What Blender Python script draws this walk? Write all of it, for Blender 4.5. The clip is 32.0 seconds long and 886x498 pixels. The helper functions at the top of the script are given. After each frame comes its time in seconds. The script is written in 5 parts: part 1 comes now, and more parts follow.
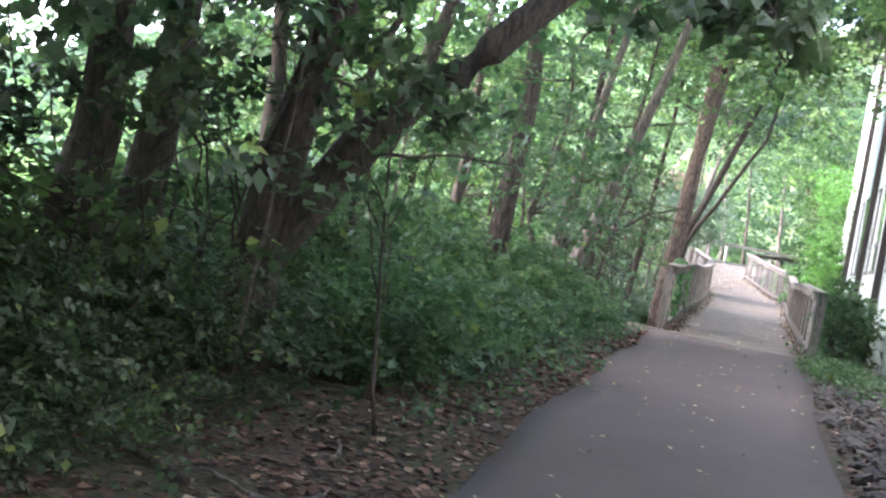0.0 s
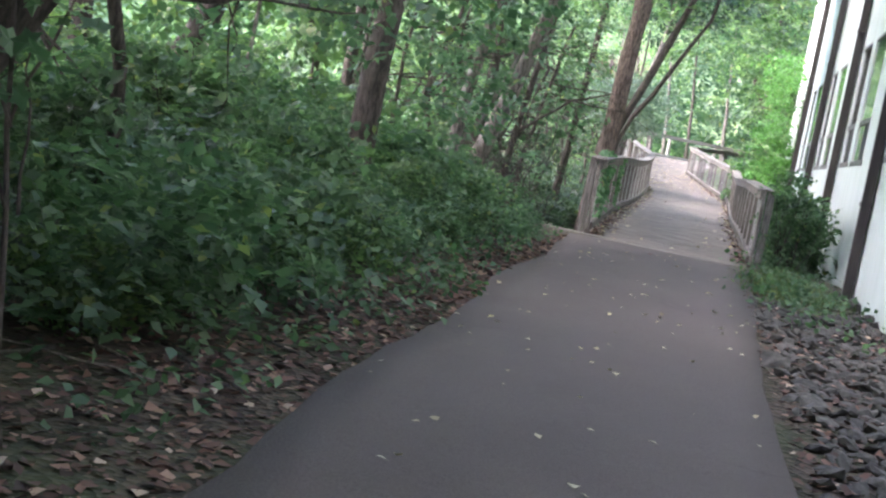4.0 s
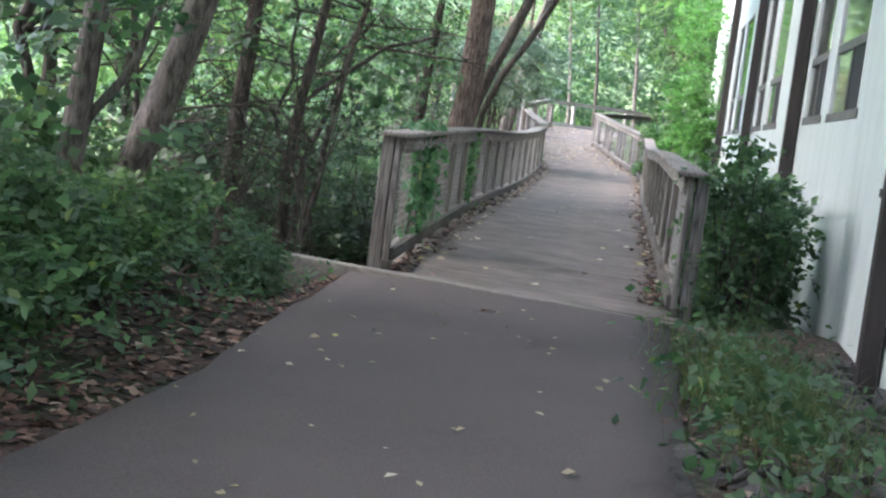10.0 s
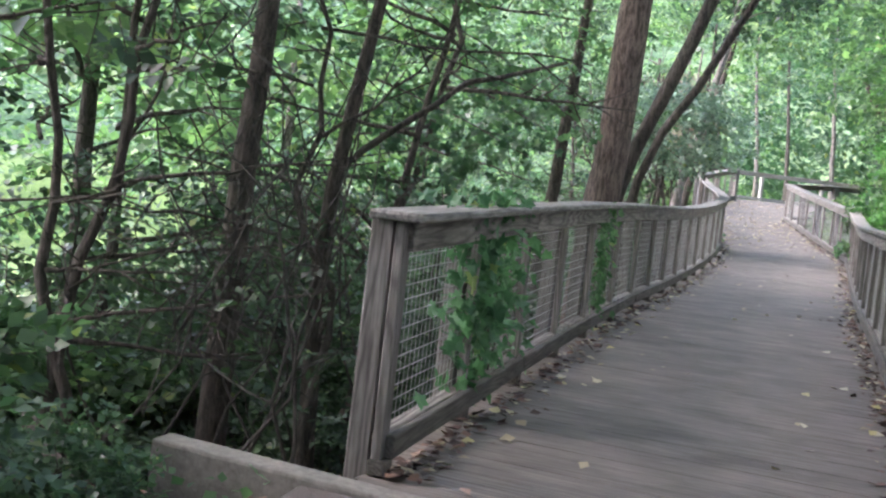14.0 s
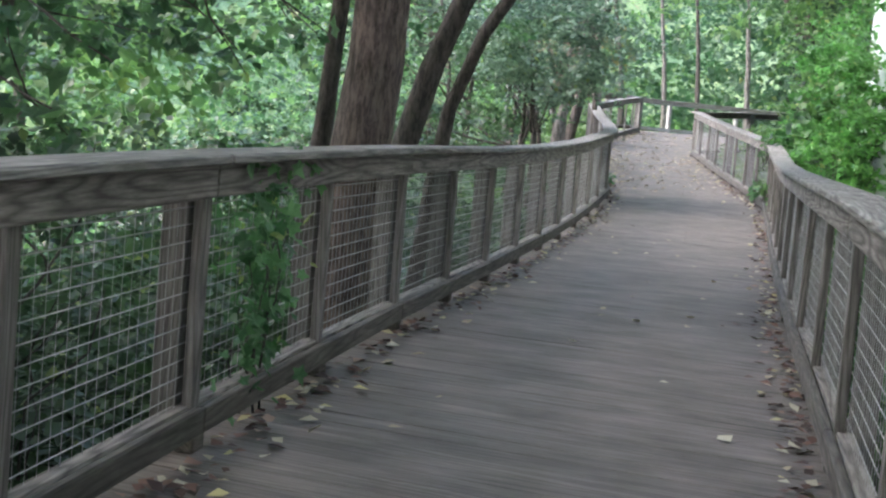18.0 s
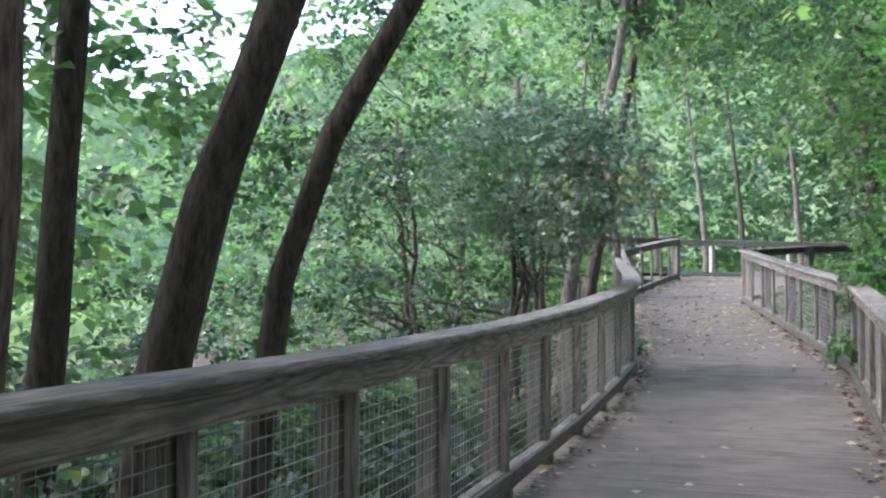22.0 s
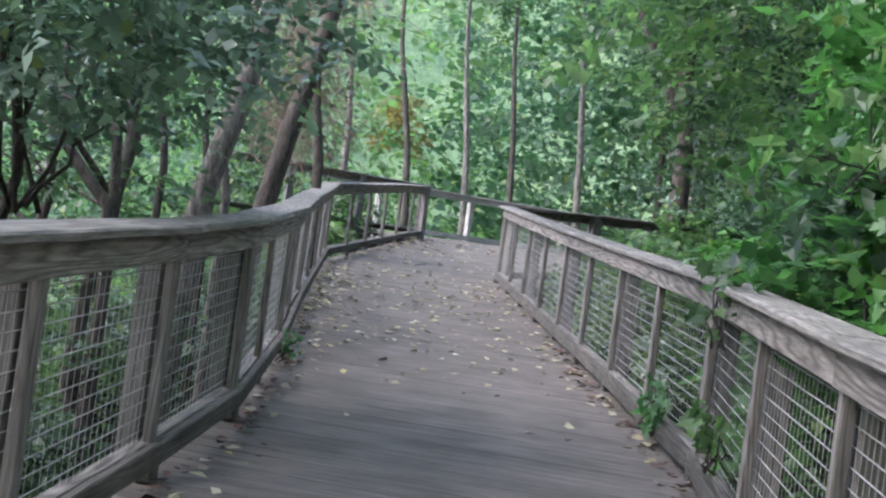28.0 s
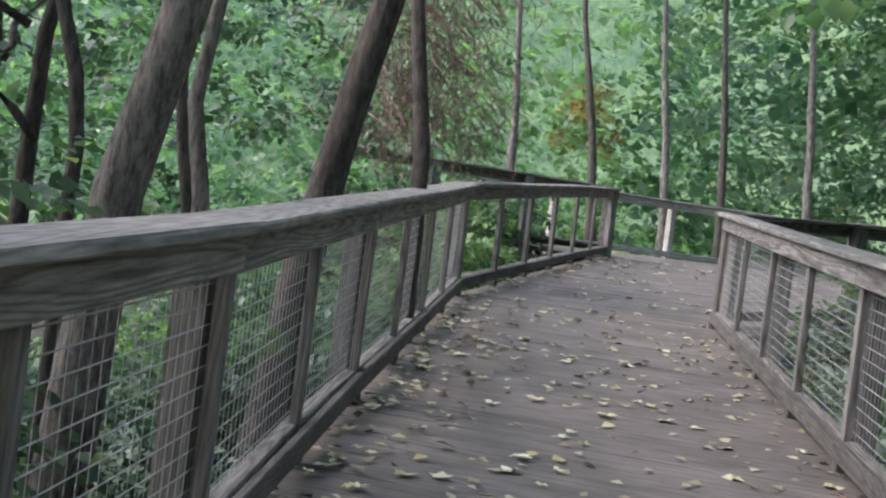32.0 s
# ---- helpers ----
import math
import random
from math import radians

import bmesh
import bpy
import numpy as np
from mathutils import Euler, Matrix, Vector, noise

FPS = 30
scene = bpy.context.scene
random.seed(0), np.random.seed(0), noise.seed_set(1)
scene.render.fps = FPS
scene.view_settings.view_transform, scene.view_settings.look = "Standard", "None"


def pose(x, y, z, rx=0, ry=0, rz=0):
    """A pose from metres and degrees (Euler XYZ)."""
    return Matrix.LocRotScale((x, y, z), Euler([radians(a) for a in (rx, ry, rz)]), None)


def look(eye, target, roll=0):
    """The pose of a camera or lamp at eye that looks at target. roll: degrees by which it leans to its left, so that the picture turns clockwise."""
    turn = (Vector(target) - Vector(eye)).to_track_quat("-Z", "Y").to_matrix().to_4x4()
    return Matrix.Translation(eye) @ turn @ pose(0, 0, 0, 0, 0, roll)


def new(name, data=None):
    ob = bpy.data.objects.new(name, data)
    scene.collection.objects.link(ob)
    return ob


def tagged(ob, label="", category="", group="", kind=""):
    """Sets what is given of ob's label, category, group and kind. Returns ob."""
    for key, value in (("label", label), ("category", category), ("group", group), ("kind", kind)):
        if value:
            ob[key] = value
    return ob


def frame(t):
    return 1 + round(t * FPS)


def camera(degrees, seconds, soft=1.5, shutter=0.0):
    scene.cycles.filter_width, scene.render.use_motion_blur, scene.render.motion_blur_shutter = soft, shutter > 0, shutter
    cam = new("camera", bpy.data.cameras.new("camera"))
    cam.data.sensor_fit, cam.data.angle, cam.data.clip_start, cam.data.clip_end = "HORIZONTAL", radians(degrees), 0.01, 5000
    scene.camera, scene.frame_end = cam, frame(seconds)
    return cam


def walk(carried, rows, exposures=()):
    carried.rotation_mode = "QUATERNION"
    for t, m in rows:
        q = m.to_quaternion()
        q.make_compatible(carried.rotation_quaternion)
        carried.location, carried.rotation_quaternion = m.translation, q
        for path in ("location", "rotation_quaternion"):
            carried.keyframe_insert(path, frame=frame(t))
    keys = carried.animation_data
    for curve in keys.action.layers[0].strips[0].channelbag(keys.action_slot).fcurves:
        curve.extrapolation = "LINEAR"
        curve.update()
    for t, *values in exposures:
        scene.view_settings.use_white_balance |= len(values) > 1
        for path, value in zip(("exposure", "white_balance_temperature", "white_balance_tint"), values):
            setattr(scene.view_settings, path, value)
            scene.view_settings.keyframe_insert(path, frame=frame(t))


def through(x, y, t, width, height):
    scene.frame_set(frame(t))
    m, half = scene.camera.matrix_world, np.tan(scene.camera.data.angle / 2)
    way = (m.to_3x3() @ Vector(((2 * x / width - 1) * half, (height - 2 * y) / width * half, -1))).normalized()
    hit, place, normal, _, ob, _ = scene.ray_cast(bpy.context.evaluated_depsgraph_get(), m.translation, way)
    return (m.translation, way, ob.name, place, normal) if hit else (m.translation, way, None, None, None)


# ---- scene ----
SKY, SUN, SOFT = .15, .95, 2.3
EXPOSURES = [(0.0, 3.98, 6650, 27), (1.2, 3.90, 6650, 26), (2.5, 3.62, 6600, 22), (4.5, 3.72, 6550, 26), (6.0, 3.40, 6500, 23), (7.0, 3.34, 6500, 20), (8.0, 3.22, 6480, 17), (10.0, 3.36, 6400, 21), (12.0, 3.33, 6400, 23),
             (14.0, 3.26, 6380, 23), (16.0, 3.08, 6350, 20), (18.0, 2.96, 6350, 17), (19.0, 2.98, 6350, 19), (21.0, 2.78, 6300, 18), (23.0, 2.53, 6250, 18), (25.0, 2.46, 6050, 18), (28.5, 2.44, 6050, 18), (30.0, 2.22, 6200, 17), (32.0, 2.07, 6350, 16)]
cam = camera(38.60, 32.0, soft=SOFT)
# seconds, eye, yaw, pitch, roll
PATH = [
    (0.0, -0.002, -0.001, 1.198, 13.43, -0.88, -10.33),
    (0.5, 0.002, 0.004, 1.197, 13.42, -2.01, -9.81),
    (1.0, -0.005, 0.048, 1.191, 12.75, -2.43, -9.24),
    (1.5, 0.019, 0.295, 1.157, 11.27, -3.54, -8.86),
    (2.0, 0.108, 0.743, 1.201, 9.76, -3.97, -9.20),
    (2.5, 0.080, 1.237, 1.199, 10.30, -3.82, -9.28),
    (4.5, 0.140, 3.545, 1.250, 11.06, -5.50, -10.77),
    (5.0, 0.133, 4.119, 1.249, 11.16, -5.28, -9.92),
    (5.5, 0.192, 4.770, 1.241, 10.13, -4.97, -9.15),
    (6.0, 0.259, 5.400, 1.255, 8.23, -4.37, -10.29),
    (6.5, 0.297, 6.046, 1.291, 6.91, -4.70, -8.50),
    (7.0, 0.400, 6.657, 1.327, 7.90, -5.44, -8.95),
    (7.5, 0.410, 7.357, 1.320, 6.30, -5.00, -8.72),
    (8.0, 0.471, 7.989, 1.329, 4.99, -4.76, -5.74),
    (8.5, 0.486, 8.552, 1.324, 4.49, -4.93, -9.84),
    (9.0, 0.490, 9.183, 1.338, 4.65, -4.74, -5.88),
    (9.5, 0.508, 9.821, 1.383, 6.77, -4.92, -8.75),
    (10.0, 0.507, 10.398, 1.385, 7.32, -5.51, -7.18),
    (10.5, 0.531, 10.991, 1.407, 8.34, -5.52, -7.62),
    (11.0, 0.498, 11.569, 1.397, 10.51, -5.24, -9.44),
    (11.5, 0.499, 12.154, 1.397, 11.50, -4.18, -7.75),
    (12.0, 0.481, 12.738, 1.429, 14.26, -4.11, -8.19),
    (12.5, 0.414, 13.351, 1.459, 15.15, -3.94, -6.56),
    (13.0, 0.459, 13.930, 1.469, 16.10, -4.17, -8.67),
    (13.5, 0.418, 14.480, 1.456, 16.33, -3.23, -7.71),
    (14.0, 0.438, 15.043, 1.437, 15.70, -3.05, -6.44),
    (14.5, 0.411, 15.673, 1.454, 16.10, -3.19, -8.79),
    (15.0, 0.411, 16.315, 1.477, 12.72, -4.24, -6.48),
    (15.5, 0.524, 17.015, 1.505, 8.21, -5.14, -7.25),
    (17.5, 0.606, 19.853, 1.554, 8.44, -5.91, -5.07),
    (18.0, 0.644, 20.470, 1.554, 12.18, -5.47, -4.84),
    (18.5, 0.544, 21.034, 1.530, 17.18, -4.84, -5.36),
    (19.0, 0.488, 21.568, 1.555, 18.17, -4.35, -6.24),
    (19.5, 0.518, 22.139, 1.601, 19.17, -4.33, -6.43),
    (20.0, 0.521, 22.786, 1.615, 12.62, -4.02, -7.50),
    (20.5, 0.520, 23.528, 1.588, 9.13, -3.53, -6.14),
    (21.0, 0.498, 24.122, 1.568, 9.86, -2.64, -5.95),
    (21.5, 0.486, 24.815, 1.622, 12.48, -0.26, 3.26),
    (22.0, 0.531, 25.356, 1.673, 14.31, 1.76, -0.10),
    (22.5, 0.481, 25.932, 1.687, 12.57, 2.36, 0.51),
    (23.0, 0.470, 26.573, 1.645, 10.42, 1.61, -1.47),
    (23.5, 0.472, 27.221, 1.648, 6.94, 0.99, -4.09),
    (24.0, 0.489, 27.870, 1.638, 2.67, 1.50, -2.17),
    (24.5, 0.513, 28.493, 1.673, 2.58, 1.45, -3.81),
    (25.0, 0.461, 29.119, 1.674, 2.25, 0.91, -2.84),
    (25.5, 0.496, 29.744, 1.660, 3.23, 0.22, -4.57),
    (27.5, 0.416, 32.432, 1.682, 3.72, 1.58, -5.47),
    (28.0, 0.473, 33.111, 1.675, 3.79, 0.19, -7.83),
    (28.5, 0.450, 33.788, 1.686, 4.50, -0.04, -7.16),
    (29.0, 0.527, 34.469, 1.695, 5.05, -0.80, -7.17),
    (29.5, 0.538, 35.116, 1.712, 7.02, -0.57, -6.84),
    (30.0, 0.493, 35.765, 1.767, 7.15, 0.09, -6.33),
    (30.5, 0.487, 36.404, 1.815, 8.65, -0.58, -8.42),
    (31.0, 0.389, 37.059, 1.848, 10.11, -0.53, -6.66),
    (31.5, 0.327, 37.743, 1.864, 10.75, -1.19, -5.45),
    (32.0, 0.206, 38.366, 1.883, 12.87, -0.58, -7.25),
]
walk(cam, [(t, pose(x, y, z, 90 + pitch, roll, yaw)) for t, x, y, z, yaw, pitch, roll in PATH], EXPOSURES)

# ---------------------------------------------------------------- heights and lines of the plan
G_Y = [-2, 2, 6, 10, 14, 18, 22, 26, 30, 34, 38, 42, 46, 50, 54, 58, 62]
G_Z = [-.053, -.006, .065, .154, .229, .255, .351, .428, .43, .479, .646, .872, 1.130, 1.410, 1.705, 1.950, 2.03]
LEFT = [(-.985, 19.64), (-1.0, 24.42), (-.99, 28.52), (-.88, 36.6), (-.885, 39.3), (-1.0, 40.38), (-1.13, 41.63), (-1.35, 43.03), (-2.16, 49.5), (-1.60, 57.0)]
RIGHT = [(1.12, 19.20), (1.14, 21.12), (1.24, 29.44), (1.40, 36.66), (1.43, 39.4), (1.15, 42.0), (.82, 44.47), (.14, 49.57)]
WALL = (2.06, 12.0, 0.026)          # the facade: x at y = 12, and its drift per metre


def deck_z(y):
    return float(np.interp(y, G_Y, G_Z))


def along(line, y):
    return float(np.interp(y, [p[1] for p in line], [p[0] for p in line]))


def wall_x(y):
    return WALL[0] + WALL[2] * (y - WALL[1])


def smooth(a, b, v):
    s = np.clip((v - a) / (b - a), 0, 1)
    return s * s * (3 - 2 * s)


def ground_z(x, y):
    """Height of the soil; works on arrays too."""
    x, y = np.asarray(x, float), np.asarray(y, float)
    base = np.interp(y, G_Y, G_Z)
    gully = smooth(19.35, 21.5, y) * (1 - smooth(50, 60, y))
    z = base - .035 - gully * (1.15 + .5 * smooth(-1.5, -5, x) - .35 * smooth(1.2, 2.2, x))
    z = z - .16 * smooth(-1.15, -1.55, x) * smooth(17.2, 18.6, y) * (1 - smooth(19.4, 21.5, y))
    z = z - .10 * np.maximum(0, -x - 3.2) * (1 - smooth(12, 40, -x)) - 1.0 * smooth(12, 40, -x)
    z = z + .05 * np.sin(x * 1.7 + y * .6) * np.sin(y * 1.1 - x * .5) * smooth(1.25, 2.2, np.abs(x + .1))
    return z + .02 * smooth(-1.2, -1.7, x) * (y < 19.3)


# ---------------------------------------------------------------- light
world = bpy.data.worlds.new("sky")
scene.world = world
world.use_nodes = True
wn = world.node_tree
sky = wn.nodes.new("ShaderNodeTexSky")
sky.sky_type, sky.sun_disc = "NISHITA", False
sky.sun_elevation, sky.sun_rotation = radians(43), radians(-108)
sky.air_density, sky.dust_density, sky.ozone_density = 1.0, 2.0, 1.0
wn.links.new(sky.outputs["Color"], wn.nodes["Background"].inputs["Color"])
wn.nodes["Background"].inputs["Strength"].default_value = SKY
sun = new("sun", bpy.data.lights.new("sun", "SUN"))
sun.data.energy, sun.data.angle, sun.data.color = SUN, radians(50), (1, .985, .96)
sun.matrix_world = look((-43, 6, 46), (0, 20, 0))


# ---------------------------------------------------------------- materials
def material(name, rough=.8, metal=0.0):
    m = bpy.data.materials.new(name)
    m.use_nodes = True
    b = m.node_tree.nodes["Principled BSDF"]
    b.inputs["Roughness"].default_value, b.inputs["Metallic"].default_value = rough, metal
    return m, m.node_tree, b


def node(nt, kind, **inputs):
    n = nt.nodes.new(kind)
    for key, value in inputs.items():
        n.inputs[key.replace("_", " ")].default_value = value
    return n


def coords(nt, scale=(1, 1, 1), kind="Object", rot=(0, 0, 0)):
    tc, mp = nt.nodes.new("ShaderNodeTexCoord"), nt.nodes.new("ShaderNodeMapping")
    mp.inputs["Scale"].default_value, mp.inputs["Rotation"].default_value = scale, rot
    if kind == "World":
        nt.links.new(nt.nodes.new("ShaderNodeNewGeometry").outputs["Position"], mp.inputs["Vector"])
    else:
        nt.links.new(tc.outputs[kind], mp.inputs["Vector"])
    return mp.outputs["Vector"]


def noise_tex(nt, vec, scale, detail=6, rough=.6):
    n = node(nt, "ShaderNodeTexNoise", Scale=scale, Detail=detail, Roughness=rough)
    nt.links.new(vec, n.inputs["Vector"])
    return n.outputs["Fac"]


def ramp(nt, fac, stops):
    r = nt.nodes.new("ShaderNodeValToRGB")
    e = r.color_ramp.elements
    while len(e) < len(stops):
        e.new(.5)
    for el, (p, c) in zip(e, stops):
        el.position, el.color = p, (*c, 1)
    nt.links.new(fac, r.inputs["Fac"])
    return r.outputs["Color"]


def mix(nt, fac, a, b, blend="MIX"):
    n = nt.nodes.new("ShaderNodeMix")
    n.data_type, n.blend_type = "RGBA", blend
    for sock, v in ((0, fac), (6, a), (7, b)):
        if isinstance(v, (int, float)):
            n.inputs[sock].default_value = v
        elif isinstance(v, tuple):
            n.inputs[sock].default_value = (*v, 1)
        else:
            nt.links.new(v, n.inputs[sock])
    return n.outputs[2]


def bump(nt, b, height, strength=.4, dist=.01):
    n = node(nt, "ShaderNodeBump", Strength=strength, Distance=dist)
    nt.links.new(height, n.inputs["Height"])
    nt.links.new(n.outputs["Normal"], b.inputs["Normal"])


def rnd(nt):
    return nt.nodes.new("ShaderNodeObjectInfo").outputs["Random"]


def island(nt):
    return nt.nodes.new("ShaderNodeNewGeometry").outputs["Random Per Island"]


def leaf_material(name, dark, light, old=(.27, .30, .12), old_share=.015, through=.45, gloss=.45):
    m, nt, b = material(name, gloss)
    b.inputs["Specular IOR Level"].default_value = .55
    tone = ramp(nt, island(nt), [(0, dark), (.55, tuple((p + q) / 2 for p, q in zip(dark, light))), (1 - old_share - .01, light), (1 - old_share, old), (1, old)])
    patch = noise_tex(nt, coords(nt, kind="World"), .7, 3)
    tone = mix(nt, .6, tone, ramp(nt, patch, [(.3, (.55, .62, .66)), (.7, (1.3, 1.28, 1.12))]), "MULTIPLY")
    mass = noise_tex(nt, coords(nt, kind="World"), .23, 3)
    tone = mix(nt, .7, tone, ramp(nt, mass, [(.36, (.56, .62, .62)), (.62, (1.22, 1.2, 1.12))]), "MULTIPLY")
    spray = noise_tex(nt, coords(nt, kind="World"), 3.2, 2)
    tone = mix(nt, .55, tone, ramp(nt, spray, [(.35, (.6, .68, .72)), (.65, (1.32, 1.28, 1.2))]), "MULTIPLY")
    tint = mix(nt, .5, tone, ramp(nt, rnd(nt), [(0, (.72, .86, .9)), (1, (1.15, 1.1, .95))]), "MULTIPLY")
    nt.links.new(tint, b.inputs["Base Color"])
    tr = nt.nodes.new("ShaderNodeBsdfTranslucent")
    nt.links.new(mix(nt, 1.0, tint, (1.0, 1.28, .88), "MULTIPLY"), tr.inputs["Color"])
    ms = nt.nodes.new("ShaderNodeMixShader")
    ms.inputs[0].default_value = through
    nt.links.new(b.outputs[0], ms.inputs[1])
    nt.links.new(tr.outputs[0], ms.inputs[2])
    nt.links.new(ms.outputs[0], nt.nodes["Material Output"].inputs["Surface"])
    return m


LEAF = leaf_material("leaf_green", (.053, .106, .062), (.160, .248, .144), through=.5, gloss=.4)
# lighter leaf: bright growth, and sunlight painted into the far foliage
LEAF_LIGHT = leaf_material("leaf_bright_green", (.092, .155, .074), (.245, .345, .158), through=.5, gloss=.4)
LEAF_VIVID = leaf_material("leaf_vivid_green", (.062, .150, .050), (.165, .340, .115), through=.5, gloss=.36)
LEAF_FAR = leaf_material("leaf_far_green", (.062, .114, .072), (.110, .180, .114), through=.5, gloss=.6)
# darker leaf: dark growth, and shade painted into gully, edge and lower leaves
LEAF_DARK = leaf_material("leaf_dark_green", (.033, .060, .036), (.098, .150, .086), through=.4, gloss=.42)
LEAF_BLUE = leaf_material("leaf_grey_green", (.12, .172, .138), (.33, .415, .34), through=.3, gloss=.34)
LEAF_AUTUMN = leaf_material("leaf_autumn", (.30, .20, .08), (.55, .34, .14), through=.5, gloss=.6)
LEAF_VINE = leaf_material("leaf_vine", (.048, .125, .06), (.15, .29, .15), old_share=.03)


def bark_material(name, dark, light, moss=.15):
    m, nt, b = material(name, .9)
    v = coords(nt, (1, 1, .26), "World")
    n = noise_tex(nt, v, 30, 9, .75)
    big = noise_tex(nt, coords(nt, kind="World"), 2.2, 4)
    c = ramp(nt, n, [(.40, dark), (.60, light)])
    c = mix(nt, ramp(nt, big, [(.45, (0, 0, 0)), (.75, (moss,) * 3)]), c, (.05, .075, .03))
    nt.links.new(c, b.inputs["Base Color"])
    bump(nt, b, n, 1.0, .03)
    return m


BARK = bark_material("bark_brown", (.032, .025, .021), (.115, .095, .080))
BARK_RED = bark_material("bark_reddish", (.052, .036, .029), (.225, .166, .138), .04)
BARK_GREY = bark_material("bark_grey", (.075, .065, .057), (.27, .238, .208))
DRY = bark_material("dry_twig_bark", (.15, .095, .075), (.42, .30, .245), 0.0)
TWIG = bark_material("twig_bark", (.028, .024, .021), (.085, .076, .066))


def wood_material(name, dark, light, axis=0, stain=.5, rings=.6):
    """Weathered lumber with the grain along the local axis."""
    m, nt, b = material(name, .82)
    sc = [9, 9, 9]
    sc[axis] = .7
    info = nt.nodes.new("ShaderNodeObjectInfo")
    add = nt.nodes.new("ShaderNodeVectorMath")
    add.operation = "MULTIPLY_ADD"
    tc = nt.nodes.new("ShaderNodeTexCoord")
    comb = nt.nodes.new("ShaderNodeCombineXYZ")
    mul = nt.nodes.new("ShaderNodeMath")
    mul.operation, mul.inputs[1].default_value = "MULTIPLY", 40
    nt.links.new(info.outputs["Random"], mul.inputs[0])
    for i in range(3):
        nt.links.new(mul.outputs[0], comb.inputs[i])
    add.inputs[1].default_value = sc
    nt.links.new(tc.outputs["Object"], add.inputs[0])
    nt.links.new(comb.outputs[0], add.inputs[2])
    vec = add.outputs[0]
    ring = nt.nodes.new("ShaderNodeMath")            # growth rings cut lengthwise
    ring.operation, ring.inputs[1].default_value = "MULTIPLY", 16
    nt.links.new(noise_tex(nt, vec, .75, 1.5, .45), ring.inputs[0])
    saw = nt.nodes.new("ShaderNodeMath")
    saw.operation, saw.inputs[1].default_value = "PINGPONG", .5
    nt.links.new(ring.outputs[0], saw.inputs[0])
    knot = node(nt, "ShaderNodeTexVoronoi", Scale=.55)
    nt.links.new(vec, knot.inputs["Vector"])
    fine = noise_tex(nt, vec, 7, 8, .7)
    blot = noise_tex(nt, coords(nt, kind="World"), 2.6, 5)
    c = ramp(nt, fine, [(.3, dark), (.7, light)])
    c = mix(nt, rings, c, ramp(nt, saw.outputs[0], [(.05, (.42, .40, .38)), (.22, (.95, .94, .93)), (.45, (1.25, 1.24, 1.22))]), "MULTIPLY")
    c = mix(nt, .7, c, ramp(nt, knot.outputs["Distance"], [(.05, (.3, .27, .25)), (.13, (1, 1, 1))]), "MULTIPLY")
    c = mix(nt, stain, c, ramp(nt, blot, [(.35, (.55, .56, .5)), (.65, (1.1, 1.08, 1.05))]), "MULTIPLY")
    c = mix(nt, .4, c, ramp(nt, info.outputs["Random"], [(0, (.78, .77, .76)), (1, (1.12, 1.11, 1.1))]), "MULTIPLY")
    nt.links.new(c, b.inputs["Base Color"])
    bump(nt, b, fine, .5, .006)
    return m


WOOD = wood_material("weathered_rail_wood", (.080, .071, .065), (.33, .31, .29), 0, .55, .75)
# lit copy of the rail wood: sunlight on the far railing as a paler colour
WOOD_SUNLIT = wood_material("bleached_rail_wood", (.26, .25, .23), (.58, .56, .52), 0, .4, .5)
WOOD_UP = wood_material("weathered_post_wood", (.088, .080, .074), (.285, .27, .255), 2)
WOOD_CAP = wood_material("weathered_cap_wood", (.10, .092, .086), (.36, .342, .322), 0, .75, .5)
DECK = wood_material("weathered_deck_wood", (.104, .090, .080), (.248, .220, .200), 0, .75, .4)
WOOD_DAMP = wood_material("damp_bottom_wood", (.05, .046, .040), (.165, .152, .138), 0, .7, .5)

ASPHALT, nt, b = material("asphalt", .92)
wv = coords(nt, kind="World")
grit = noise_tex(nt, wv, 110, 5, .8)
c = ramp(nt, grit, [(.32, (.044, .037, .034)), (.68, (.128, .109, .101))])
c = mix(nt, .6, c, ramp(nt, noise_tex(nt, wv, 1.1, 6), [(.3, (.78, .76, .74)), (.7, (1.16, 1.14, 1.12))]), "MULTIPLY")
crack = node(nt, "ShaderNodeTexVoronoi", Scale=.8)
crack.feature = "DISTANCE_TO_EDGE"
bent = nt.nodes.new("ShaderNodeVectorMath")
bent.operation, bent.inputs[1].default_value = "MULTIPLY_ADD", (.35, .35, .35)
wob = node(nt, "ShaderNodeTexNoise", Scale=3.0, Detail=5.0)
nt.links.new(wv, wob.inputs["Vector"])
nt.links.new(wob.outputs["Color"], bent.inputs[0])
nt.links.new(wv, bent.inputs[2])
nt.links.new(bent.outputs[0], crack.inputs["Vector"])
line = ramp(nt, crack.outputs["Distance"], [(.004, (.45, .43, .42)), (.011, (1, 1, 1))])
c = mix(nt, ramp(nt, noise_tex(nt, wv, .35, 2), [(.54, (0, 0, 0)), (.60, (.4,) * 3)]), c, mix(nt, 1.0, c, line, "MULTIPLY"))
nt.links.new(c, b.inputs["Base Color"])
bump(nt, b, grit, .5, .004)

SOIL, nt, b = material("soil_with_litter", .95)
wv = coords(nt, kind="World")
fleck = node(nt, "ShaderNodeTexVoronoi", Scale=26.0)
nt.links.new(wv, fleck.inputs["Vector"])
c = ramp(nt, fleck.outputs["Color"], [(.15, (.022, .017, .013)), (.5, (.05, .036, .027)), (.85, (.09, .066, .048))])
c = mix(nt, ramp(nt, noise_tex(nt, wv, .9, 5), [(.42, (0, 0, 0)), (.62, (.75,) * 3)]), c, (.035, .055, .02))
sep = nt.nodes.new("ShaderNodeSeparateXYZ")
nt.links.new(wv, sep.inputs[0])
